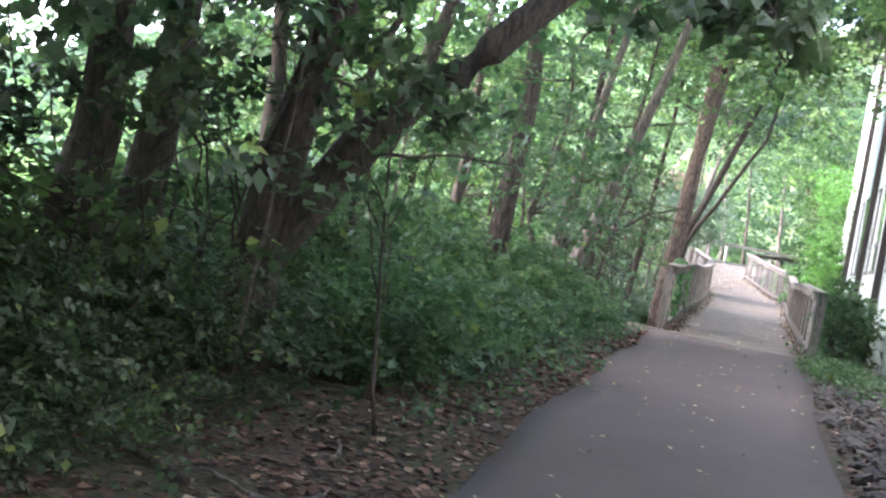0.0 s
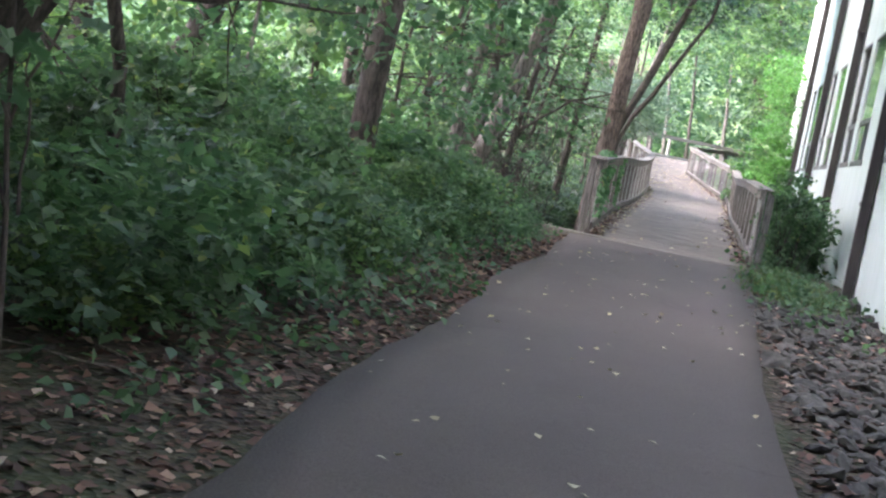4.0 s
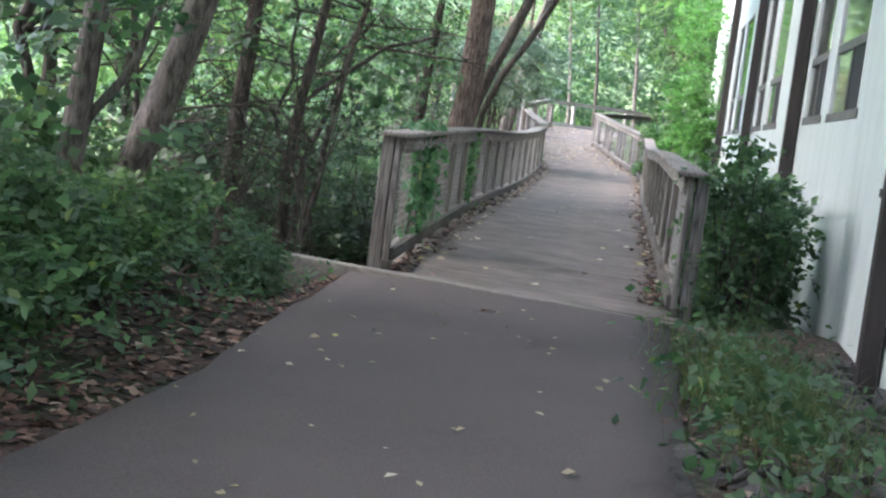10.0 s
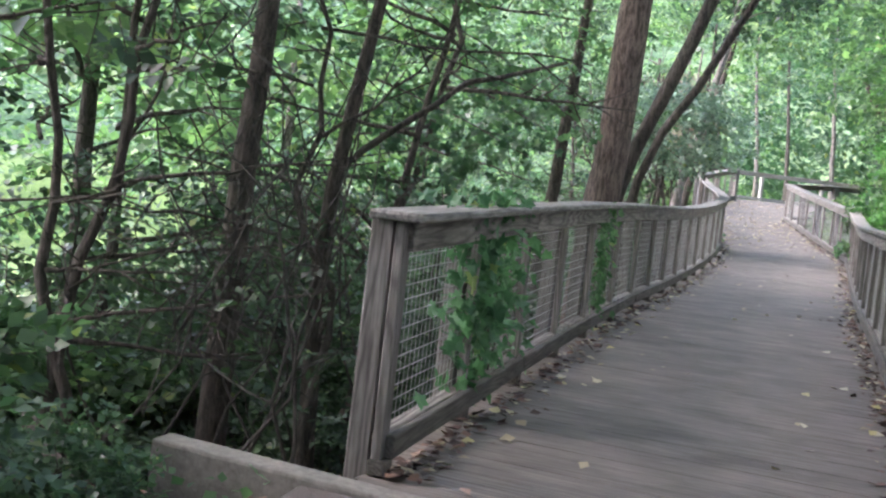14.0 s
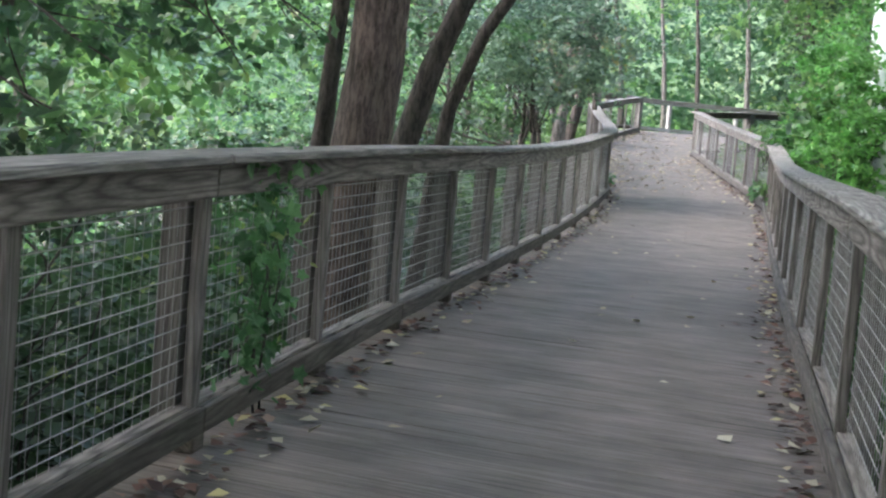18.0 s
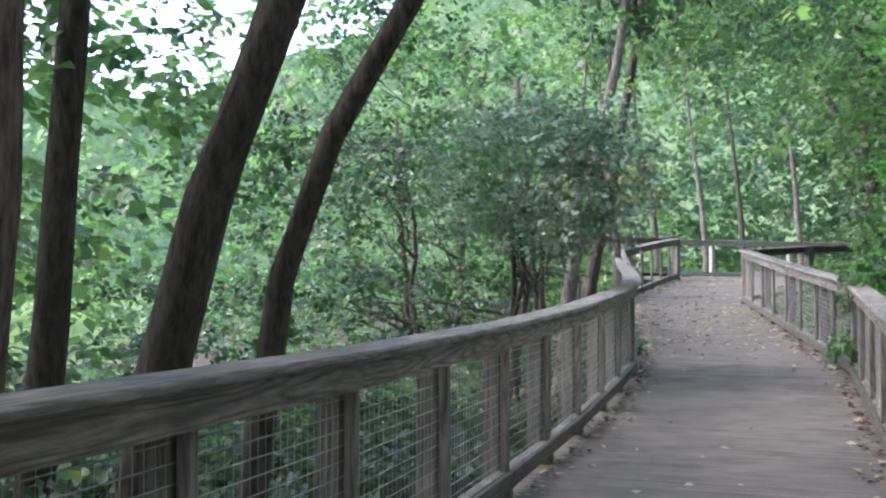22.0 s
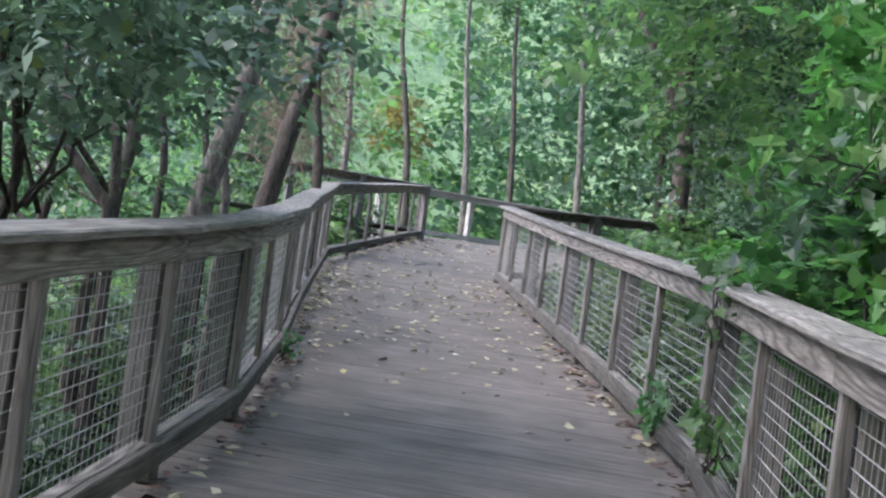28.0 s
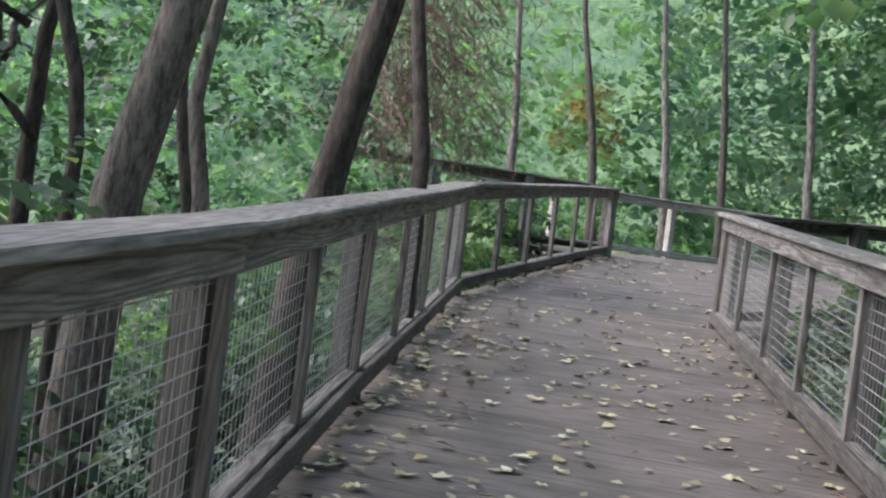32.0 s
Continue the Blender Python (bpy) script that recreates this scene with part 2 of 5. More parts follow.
far = nt.nodes.new("ShaderNodeMapRange")
far.inputs[1].default_value, far.inputs[2].default_value = 59.5, 61.5
nt.links.new(sep.outputs[1], far.inputs[0])
west = nt.nodes.new("ShaderNodeMapRange")
west.inputs[1].default_value, west.inputs[2].default_value = -14.0, -18.0
nt.links.new(sep.outputs[0], west.inputs[0])
lawn = nt.nodes.new("ShaderNodeMath")
lawn.operation = "MAXIMUM"
nt.links.new(far.outputs[0], lawn.inputs[0])
nt.links.new(west.outputs[0], lawn.inputs[1])
c = mix(nt, lawn.outputs[0], c, ramp(nt, noise_tex(nt, wv, 6, 6), [(.3, (.07, .13, .03)), (.7, (.16, .24, .06))]))
nt.links.new(c, b.inputs["Base Color"])
bump(nt, b, fleck.outputs["Distance"], .9, .02)

LITTER, nt, b = material("dead_leaves", .8)
nt.links.new(ramp(nt, island(nt), [(0, (.028, .019, .015)), (.5, (.088, .046, .033)), (.8, (.175, .096, .068)), (.95, (.29, .19, .14)), (1, (.40, .33, .25))]), b.inputs["Base Color"])
PALE_LEAF, nt, b = material("pale_fallen_leaves", .75)
nt.links.new(ramp(nt, island(nt), [(0, (.22, .18, .11)), (.35, (.36, .31, .20)), (.7, (.48, .45, .33)), (1, (.42, .37, .14))]), b.inputs["Base Color"])
YELLOW_LEAF, nt, b = material("yellow_fallen_leaves", .7)
nt.links.new(ramp(nt, island(nt), [(0, (.26, .20, .10)), (.2, (.48, .44, .24)), (.7, (.64, .61, .40)), (1, (.70, .69, .56))]), b.inputs["Base Color"])
GRASS = leaf_material("grass_blades", (.065, .105, .032), (.19, .23, .085), old=(.25, .2, .1), old_share=.15, gloss=.6)

# distant leaves: bright haze is painted in as pale green plus weak emission
FAR_GLOW, nt, b = material("distant_foliage", .9)
wv = coords(nt, kind="World")
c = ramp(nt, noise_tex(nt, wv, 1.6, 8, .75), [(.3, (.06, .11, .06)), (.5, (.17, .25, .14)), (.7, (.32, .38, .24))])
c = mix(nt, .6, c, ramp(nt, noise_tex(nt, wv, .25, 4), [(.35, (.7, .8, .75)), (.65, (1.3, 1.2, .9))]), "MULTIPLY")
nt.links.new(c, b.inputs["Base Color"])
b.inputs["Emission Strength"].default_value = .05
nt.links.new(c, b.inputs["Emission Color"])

CONCRETE, nt, b = material("old_concrete", .9)
wv = coords(nt, kind="World")
n1 = noise_tex(nt, wv, 30, 8, .7)
c = mix(nt, .6, ramp(nt, n1, [(.3, (.13, .12, .105)), (.7, (.27, .255, .23))]), ramp(nt, noise_tex(nt, wv, 2, 5), [(.3, (.5, .52, .45)), (.7, (1.1, 1.1, 1.1))]), "MULTIPLY")
nt.links.new(c, b.inputs["Base Color"])
bump(nt, b, n1, .6, .01)

ROCK, nt, b = material("dark_rubble", .9)
wv = coords(nt, kind="World")
c = mix(nt, .8, ramp(nt, noise_tex(nt, wv, 22, 8), [(.3, (.025, .025, .024)), (.7, (.10, .097, .09))]), ramp(nt, island(nt), [(0, (.5, .5, .5)), (1, (1.3, 1.28, 1.2))]), "MULTIPLY")
nt.links.new(c, b.inputs["Base Color"])
bump(nt, b, noise_tex(nt, wv, 40, 6), .6, .01)

SIDING, nt, b = material("pale_green_white_paint", .62)
wv = coords(nt, kind="World")
streak = noise_tex(nt, coords(nt, (2.2, 2.2, .3), "World"), 1.4, 6)
c = mix(nt, .55, (.60, .665, .63), ramp(nt, streak, [(.3, (.80, .82, .78)), (.6, (1, 1, 1))]), "MULTIPLY")
c = mix(nt, ramp(nt, noise_tex(nt, wv, 3.5, 7, .7), [(.62, (0, 0, 0)), (.72, (.55,) * 3)]), c, (.42, .43, .37))
nt.links.new(c, b.inputs["Base Color"])
bump(nt, b, noise_tex(nt, coords(nt, (12, 12, 2), "World"), 2, 5), .12, .003)
TRIM, nt, b = material("white_painted_trim", .55)
nt.links.new(ramp(nt, noise_tex(nt, coords(nt, (8, 8, 1), "World"), 4, 6), [(.25, (.60, .64, .60)), (.6, (.80, .83, .80))]), b.inputs["Base Color"])
BROWN, nt, b = material("dark_brown_metal", .55)
nt.links.new(ramp(nt, noise_tex(nt, coords(nt, (6, 6, .6), "World"), 4, 6), [(.3, (.018, .013, .012)), (.7, (.05, .038, .034))]), b.inputs["Base Color"])
FRAME, nt, b = material("grey_brown_window_frame", .5)
nt.links.new(ramp(nt, noise_tex(nt, coords(nt, kind="World"), 9, 5), [(.3, (.085, .08, .075)), (.7, (.15, .142, .132))]), b.inputs["Base Color"])
SCREEN, nt, b = material("dark_insect_screen", .7)
nt.links.new(ramp(nt, noise_tex(nt, coords(nt, kind="World"), 60, 2), [(.3, (.012, .012, .013)), (.7, (.03, .03, .032))]), b.inputs["Base Color"])
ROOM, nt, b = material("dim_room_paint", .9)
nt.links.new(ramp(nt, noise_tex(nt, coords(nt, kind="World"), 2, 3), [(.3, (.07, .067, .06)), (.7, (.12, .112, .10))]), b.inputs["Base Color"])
ROOF, nt, b = material("dark_roof_felt", .9)
nt.links.new(ramp(nt, noise_tex(nt, coords(nt, kind="World"), 14, 5), [(.3, (.04, .04, .04)), (.7, (.09, .09, .085))]), b.inputs["Base Color"])
WIRE, nt, b = material("galvanised_wire", .6, .15)
nt.links.new(ramp(nt, noise_tex(nt, coords(nt, kind="World"), 40, 3), [(.3, (.27, .27, .265)), (.7, (.45, .445, .435))]), b.inputs["Base Color"])

GLASS, nt, b = material("window_glass", .03)
b.inputs["Transmission Weight"].default_value, b.inputs["IOR"].default_value = 1.0, 2.0
b.inputs["Base Color"].default_value = (.85, .9, .88, 1)


# ---------------------------------------------------------------- builders
def mesh_ob(name, verts, faces, mat, parent=None, label="", smooth_faces=False):
    me = bpy.data.meshes.new(name)
    me.from_pydata([tuple(v) for v in verts], [], [tuple(f) for f in faces])
    me.materials.append(mat)
    if smooth_faces:
        me.polygons.foreach_set("use_smooth", [True] * len(me.polygons))
    ob = new(name, me)
    if parent:
        ob.parent = parent
    return tagged(ob, label)


def empty(name, at=(0, 0, 0), **tags):
    ob = new(name)
    ob.location = at
    ob.empty_display_size = .1
    return tagged(ob, **tags)


def part(name, bm, mat, parent, label=""):
    me = bpy.data.meshes.new(name)
    bm.to_mesh(me)
    bm.free()
    me.materials.append(mat)
    ob = new(name, me)
    ob.parent = parent
    return tagged(ob, label)


def place(ob, m):
    ob.matrix_basis = m
    return ob


def box_bm(sx, sy, sz, bevel=.006, wobble=0.0):
    bm = bmesh.new()
    bmesh.ops.create_cube(bm, size=1)
    bmesh.ops.scale(bm, vec=(sx, sy, sz), verts=bm.verts)
    if bevel:
        bmesh.ops.bevel(bm, geom=bm.edges[:], offset=bevel, segments=1, affect="EDGES")
    if wobble:
        for v in bm.verts:
            v.co += Vector((random.uniform(-wobble, wobble), random.uniform(-wobble, wobble), random.uniform(-wobble, wobble)))
    return bm


def beam(name, a, b, w, h, mat, parent, label="", bevel=.006, wobble=.002):
    """A board from a to b: w across, h upright, grain along its length."""
    a, b = Vector(a), Vector(b)
    d = b - a
    ob = part(name, box_bm(d.length, w, h, bevel, wobble), mat, parent, label)
    x = d.normalized()
    y = Vector((0, 0, 1)).cross(x).normalized()
    z = x.cross(y)
    rot = Matrix((x, y, z)).transposed().to_4x4()
    return place(ob, Matrix.Translation((a + b) / 2) @ rot)


def upright(name, x, y, z0, z1, wx, wy, mat, parent, turn=0.0, label="", bevel=.005):
    ob = part(name, box_bm(wx, wy, z1 - z0, bevel, .0015), mat, parent, label)
    return place(ob, pose(x, y, (z0 + z1) / 2, random.uniform(-.4, .4), random.uniform(-.4, .4), turn))


def tube(verts, faces, pts, radii, seg=9, rough=.08, seed=0):
    """Adds a bent, uneven tube to lists of corners and faces."""
    pts = [Vector(p) for p in pts]
    start = len(verts)
    rng = np.random.default_rng(seed)
    for i, (p, r) in enumerate(zip(pts, radii)):
        d = (pts[min(i + 1, len(pts) - 1)] - pts[max(i - 1, 0)]).normalized()
        u = d.orthogonal().normalized() if abs(d.z) < .95 else Vector((1, 0, 0))
        u = (u - d * u.dot(d)).normalized()
        w = d.cross(u)
        for k in range(seg):
            a = 2 * math.pi * k / seg
            rr = r * (1 + rough * rng.normal())
            verts.append(p + u * (rr * math.cos(a)) + w * (rr * math.sin(a)))
    for i in range(len(pts) - 1):
        for k in range(seg):
            a, b_ = start + i * seg + k, start + i * seg + (k + 1) % seg
            faces.append((a, b_, b_ + seg, a + seg))
    faces.append(tuple(range(start + seg - 1, start - 1, -1)))
    faces.append(tuple(range(start + (len(pts) - 1) * seg, start + len(pts) * seg)))


def bend(a, b_, n, amount, seed):
    """Points from a to b along a slightly crooked line."""
    rng = np.random.default_rng(seed)
    a, b_ = np.array(a, float), np.array(b_, float)
    t = np.linspace(0, 1, n)[:, None]
    off = np.cumsum(rng.normal(0, amount, (n, 3)), 0)
    off = off - t * off[-1]
    return a + (b_ - a) * t + off * np.array([1, 1, .3])


def leaf_mesh(name, at, size, mat, flat=.6, slim=.55, fold=.12, seed=0, droop=.25, along_d=None, along_n=None):
    """One mesh of folded, pointed leaves at the places given (n x 3)."""
    rng = np.random.default_rng(seed)
    n = len(at)
    nor = rng.normal(0, 1, (n, 3)) * (1 - flat)
    nor[:, 2] += flat + .2
    nor = nor if along_n is None else along_n
    nor = nor / np.linalg.norm(nor, axis=1)[:, None]
    d = rng.normal(0, 1, (n, 3)) if along_d is None else along_d
    d = d - nor * (d * nor).sum(1)[:, None]
    d /= np.linalg.norm(d, axis=1)[:, None]
    d[:, 2] -= droop
    s = np.cross(nor, d)
    s /= np.linalg.norm(s, axis=1)[:, None]
    L = size * rng.uniform(.6, 1.3, n)[:, None]
    W = L * slim * rng.uniform(.8, 1.2, n)[:, None] / 2 * 1.3
    v = np.empty((n, 4, 3))
    v[:, 0] = at
    v[:, 1] = at + d * L * .42 + s * W + nor * L * fold
    v[:, 2] = at + d * L
    v[:, 3] = at + d * L * .42 - s * W + nor * L * fold
    me = bpy.data.meshes.new(name)
    me.vertices.add(4 * n)
    me.vertices.foreach_set("co", v.ravel())
    idx = np.arange(n)[:, None] * 4
    tri = np.concatenate([idx + [[0, 2, 1]], idx + [[0, 3, 2]]], 1).reshape(-1, 3)
    me.loops.add(tri.size)
    me.loops.foreach_set("vertex_index", tri.ravel().astype(np.int32))
    me.polygons.add(len(tri))
    me.polygons.foreach_set("loop_start", np.arange(len(tri), dtype=np.int32) * 3)
    me.update(calc_edges=True)
    me.materials.append(mat)
    return me


def lobed_mesh(name, at, size, mat, flat=.3, seed=0, face=None):
    """Broad lobed leaves, seven-pointed, slightly cupped, on short stalks."""
    rng = np.random.default_rng(seed)
    out = np.array([(0, 0), (.42, -.12), (.34, .18), (.62, .42), (.30, .52), (0, 1.0), (-.30, .52), (-.62, .42), (-.34, .18), (-.42, -.12)])
    verts, faces = [], []
    for p in at:
        nv = rng.normal(0, 1, 3) * (1 - flat) + (np.array(face) if face is not None else np.array([0, 0, 1.0])) * (flat + .35)
        nv /= np.linalg.norm(nv)
        d = rng.normal(0, .6, 3) + np.array([0, 0, -.8])
        d -= nv * (d @ nv)
        d /= np.linalg.norm(d)
        s = np.cross(nv, d)
        L = size * rng.uniform(.55, 1.25)
        k = len(verts)
        verts.append(p + d * L * .35 - nv * L * .07)
        for u, w in out:
            verts.append(p + s * (u * L * .9) + d * (w * L) + nv * (L * .10 * rng.uniform(-1, 1)))
        faces += [(k, k + 1 + i, k + 1 + (i + 1) % 10) for i in range(10)]
    me = bpy.data.meshes.new(name)
    me.from_pydata([tuple(q) for q in verts], [], faces)
    me.materials.append(mat)
    return me


def spray_mesh(name, c, twigs, per, spread, reach, size, mat, seed=0, out=None, slim=.55, tilt=.45, sag=.25):
    """Leaves set along short twigs, twigs gathered in flat layered sprays round the places c."""
    rng = np.random.default_rng(seed)
    n = len(c)
    d0 = rng.normal(0, 1, (n, 3)) * [1, 1, .25]
    if out is not None:
        d0 = d0 * .6 + out / (np.linalg.norm(out, axis=1)[:, None] + 1e-6) * [1, 1, .5]
    nor0 = rng.normal(0, tilt, (n, 3)) + [0, 0, 1]
    m = n * twigs
    c1 = np.repeat(c, twigs, 0) + rng.normal(0, 1, (m, 3)) * np.array([spread, spread, spread * .35])
    d = np.repeat(d0, twigs, 0) + rng.normal(0, .7, (m, 3)) * [1, 1, .3]
    d /= np.linalg.norm(d, axis=1)[:, None]
    d[:, 2] -= sag
    nor = np.repeat(nor0, twigs, 0) + rng.normal(0, .22, (m, 3))
    nor -= d * ((nor * d).sum(1) / (d * d).sum(1))[:, None]
    nor /= np.linalg.norm(nor, axis=1)[:, None]
    side = np.cross(nor, d)
    k = m * per
    j = np.tile(np.arange(per), m)
    t = ((j + rng.uniform(.2, .8, k)) / per - .3)[:, None]
    at = np.repeat(c1, per, 0) + np.repeat(d, per, 0) * t * reach + rng.normal(0, size * .12, (k, 3))
    sgn = np.where(j % 2, 1.0, -1.0)[:, None]
    L_d = np.repeat(d, per, 0) * .55 + np.repeat(side, per, 0) * sgn * .85 + rng.normal(0, .28, (k, 3)) + [0, 0, -.12]
    L_n = np.repeat(nor, per, 0) + rng.normal(0, .3, (k, 3))
    return leaf_mesh(name, at, size, mat, slim=slim, seed=seed, along_d=L_d, along_n=L_n, droop=0)


def clumps(n, radii, per, spread, seed=0, hollow=.55, flat=.55):
    """Leaf places: n sprays inside an ellipsoid, denser towards its uneven skin."""
    rng = np.random.default_rng(seed)
    d = rng.normal(0, 1, (n, 3))
    d /= np.linalg.norm(d, axis=1)[:, None]
    r = hollow + (1 - hollow) * rng.random(n) ** .6
    lump = np.array([1 + .35 * noise.noise(Vector(q) * 1.9 + Vector((seed * 3.1, 0, 0))) for q in d])
    c = d * (r * lump)[:, None] * np.array(radii)
    p = np.repeat(c, per, 0) + rng.normal(0, 1, (n * per, 3)) * np.array([spread, spread, spread * flat])
    return c, p


# ---------------------------------------------------------------- ground, path, sill
def ground_sheet():
    def steps(lo, hi, fine_lo, fine_hi, fine):
        mid = np.arange(fine_lo, fine_hi + fine / 2, fine)
        out_hi = fine_hi + np.geomspace(.6, hi - fine_hi, 26)
        out_lo = fine_lo - np.geomspace(.6, fine_lo - lo, 26)[::-1]
        return np.concatenate([out_lo, mid, out_hi])
    xs, ys = steps(-700, 700, -7, 5, .25), steps(-700, 900, 0, 64, .4)
    X, Y = np.meshgrid(xs, ys)
    rng = np.random.default_rng(3)
    Z = ground_z(X, Y) + rng.normal(0, .012, X.shape) * smooth(1.3, 2, np.abs(X + .1))
    verts = np.stack([X, Y, Z], -1).reshape(-1, 3)
    nx = len(xs)
    faces = [(j * nx + i, j * nx + i + 1, (j + 1) * nx + i + 1, (j + 1) * nx + i) for j in range(len(ys) - 1) for i in range(nx - 1)]
    return tagged(mesh_ob("ground", verts, faces, SOIL, smooth_faces=True), "dark woodland soil with leaf litter and moss", "ground", kind="structure")


ground_sheet()


def sill_y(x):
    return 19.50 - (x + 1.85) * .178


def pavement():
    ys = np.concatenate([np.arange(-6, 18.2, .4), [18.3]])
    verts, faces = [], []
    rng = np.random.default_rng(5)
    n = 9
    for y in ys:
        x0 = -1.13 + .05 * math.sin(y * 1.3) + rng.normal(0, .015)
        x1 = (.80 if y < 10.5 else .80 + (y - 10.5) * .037) + rng.normal(0, .008)
        for k in range(n):
            x = x0 + (x1 - x0) * k / (n - 1)
            yy = y if y < 18.29 else sill_y(x) - .06
            verts.append((x, yy, deck_z(yy) + .006 - .012 * abs(2 * k / (n - 1) - 1) ** 3))
    for j in range(len(ys) - 1):
        for k in range(n - 1):
            a = j * n + k
            faces.append((a, a + 1, a + n + 1, a + n))
    top = len(verts)
    for j in range(len(ys)):                       # skirts down into the soil
        for k in (0, n - 1):
            x, y, z = verts[j * n + k]
            verts.append((x + (.01 if k else -.01), y, z - .07))
    for j in range(len(ys) - 1):
        faces.append((j * n, (j + 1) * n, top + 2 * j + 2, top + 2 * j))
        faces.append((j * n + n - 1, top + 2 * j + 1, top + 2 * j + 3, (j + 1) * n + n - 1))
    return tagged(mesh_ob("pavement", verts, faces, ASPHALT, smooth_faces=True), "worn dark grey asphalt footpath with scattered pale leaves", "path", kind="structure")


pavement()

sill = tagged(mesh_ob("concrete_sill", *(lambda v: (v, [(0, 1, 2, 3), (7, 6, 5, 4), (0, 4, 5, 1), (1, 5, 6, 2), (2, 6, 7, 3), (3, 7, 4, 0)]))(
    [(-1.85, sill_y(-1.85) - .06, -1.3), (1.72, sill_y(1.72) - .01, -1.3), (1.72, sill_y(1.72) + .08, -1.3), (-1.85, sill_y(-1.85) + .10, -1.3),
     (-1.85, sill_y(-1.85) - .06, .325), (1.72, sill_y(1.72) - .01, .262), (1.72, sill_y(1.72) + .08, .262), (-1.85, sill_y(-1.85) + .10, .325)]), CONCRETE),
    "worn grey concrete abutment edge between asphalt and boardwalk", "curb", kind="structure")
bv = sill.modifiers.new("edge", "BEVEL")
bv.width, bv.segments = .015, 2

# ---------------------------------------------------------------- the building
Y0, Y1, TOP = -12.0, 40.5, 8.6
SILL_Z, HEAD_Z, THICK = 1.80, 3.55, .18
SPOUTS = [1.55, 7.0, 12.5, 17.72, 23.2, 28.65, 34.5]
house = empty("building", (wall_x(14), 14, .2), label="long pale green-white sided building with tall strip windows", category="building")


def hpart(name, verts, faces, mat, label="", parent=None):
    ob = mesh_ob(name, [(v[0] - wall_x(14), v[1] - 14, v[2] - .2) for v in verts], faces, mat, house, label)
    return ob


BOX_FACES = [(0, 3, 2, 1), (4, 5, 6, 7), (0, 1, 5, 4), (1, 2, 6, 5), (2, 3, 7, 6), (3, 0, 4, 7)]


def wall_box(y0, y1, z0, z1, out, inn):
    """Corners of a box on the facade, from out in front of it to inn behind it."""
    q = []
    for z in (z0, z1):
        q += [(wall_x(y0) - out, y0, z), (wall_x(y0) + inn, y0, z), (wall_x(y1) + inn, y1, z), (wall_x(y1) - out, y1, z)]
    return q


def wall_part(name, y0, y1, z0, z1, out, inn, mat, label=""):
    return hpart(name, wall_box(y0, y1, z0, z1, out, inn), BOX_FACES, mat, label)


# window openings in each bay: two panes and a mullion, as along the whole facade
OPEN = []
for s in SPOUTS:
    OPEN += [(s + 2.15, s + 3.62), (s + 4.02, s + 5.18)] if s < 34 else [(s + .25, s + 1.80), (s + 2.22, s + 3.72)]


def sill_z(y):
    return SILL_Z + .004 * (y - 15)


def head_z(y):
    return HEAD_Z + .014 * (y - 17)


# sheets of grooved siding, one board after another
def siding():
    y = Y0
    rng = np.random.default_rng(11)
    while y < Y1 - .01:
        w = min(float(rng.choice([.20, .20, .20, .30])), Y1 - y)
        cuts = sorted({y, y + w, *[c for o in OPEN for c in o if y < c < y + w]})
        for a, b_ in zip(cuts, cuts[1:]):
            mid = (a + b_) / 2
            hole = any(o[0] < mid < o[1] for o in OPEN)
            gap_a = .006 if a == y else 0
            if hole:
                wall_part("siding_board", a + gap_a, b_, -.35, sill_z(mid), 0, THICK, SIDING)
                wall_part("siding_board", a + gap_a, b_, head_z(mid), TOP, 0, THICK, SIDING)
            else:
                wall_part("siding_board", a + gap_a, b_, -.35, TOP, 0, THICK, SIDING)
        y += w


siding()
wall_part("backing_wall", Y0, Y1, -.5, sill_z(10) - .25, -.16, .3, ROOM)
wall_part("foundation", Y0, Y1, -.9, .07, .05, .3, CONCRETE, "rough stained concrete foundation")
yy = 2.0
while yy < 18.6:                                   # rough footing stones, half buried along the wall
    w = random.uniform(.10, .30)
    if random.random() < .55:
        ob = part("foundation_stone", box_bm(random.uniform(.06, .12), w, random.uniform(.10, .2), .02, .022), ROCK, house, "dark stone of the wall's footing" if yy < 2.1 else "")
        place(ob, Matrix.Translation((-wall_x(14), -14, -.2)) @ pose(wall_x(yy + w / 2) - .04, yy + w / 2, deck_z(yy) - .06 + random.uniform(-.03, .03), random.uniform(-14, 14), random.uniform(-20, 20), random.uniform(-12, 12)))
    yy += w + random.uniform(.01, .12)
wall_part("corner_board", Y1, Y1 + .30, -.4, TOP, .04, .25, TRIM, "bright white corner board")
wall_part("downspout", Y1 + .302, Y1 + .42, .2, TOP, .04, .10, BROWN, "dark brown rectangular downpipe")
for s in SPOUTS:
    wall_part("downspout", s - .06, s + .06, .20 if s > 0 else 0, TOP, .13, -.02, BROWN, "dark brown rectangular downpipe")
    wall_part("trim_strip", s + .075, s + .125, .22, TOP, .115, -.005, TRIM, "narrow white conduit beside the downpipe")
    ob = wall_part("spout_foot", s - .08, s + .08, .10, .24, .26, -.02, BROWN, "dark brown kicked-out pipe foot")
    for z in (1.3, 3.9):
        wall_part("pipe_strap", s - .10, s + .10, z, z + .05, .14, -.02, BROWN)
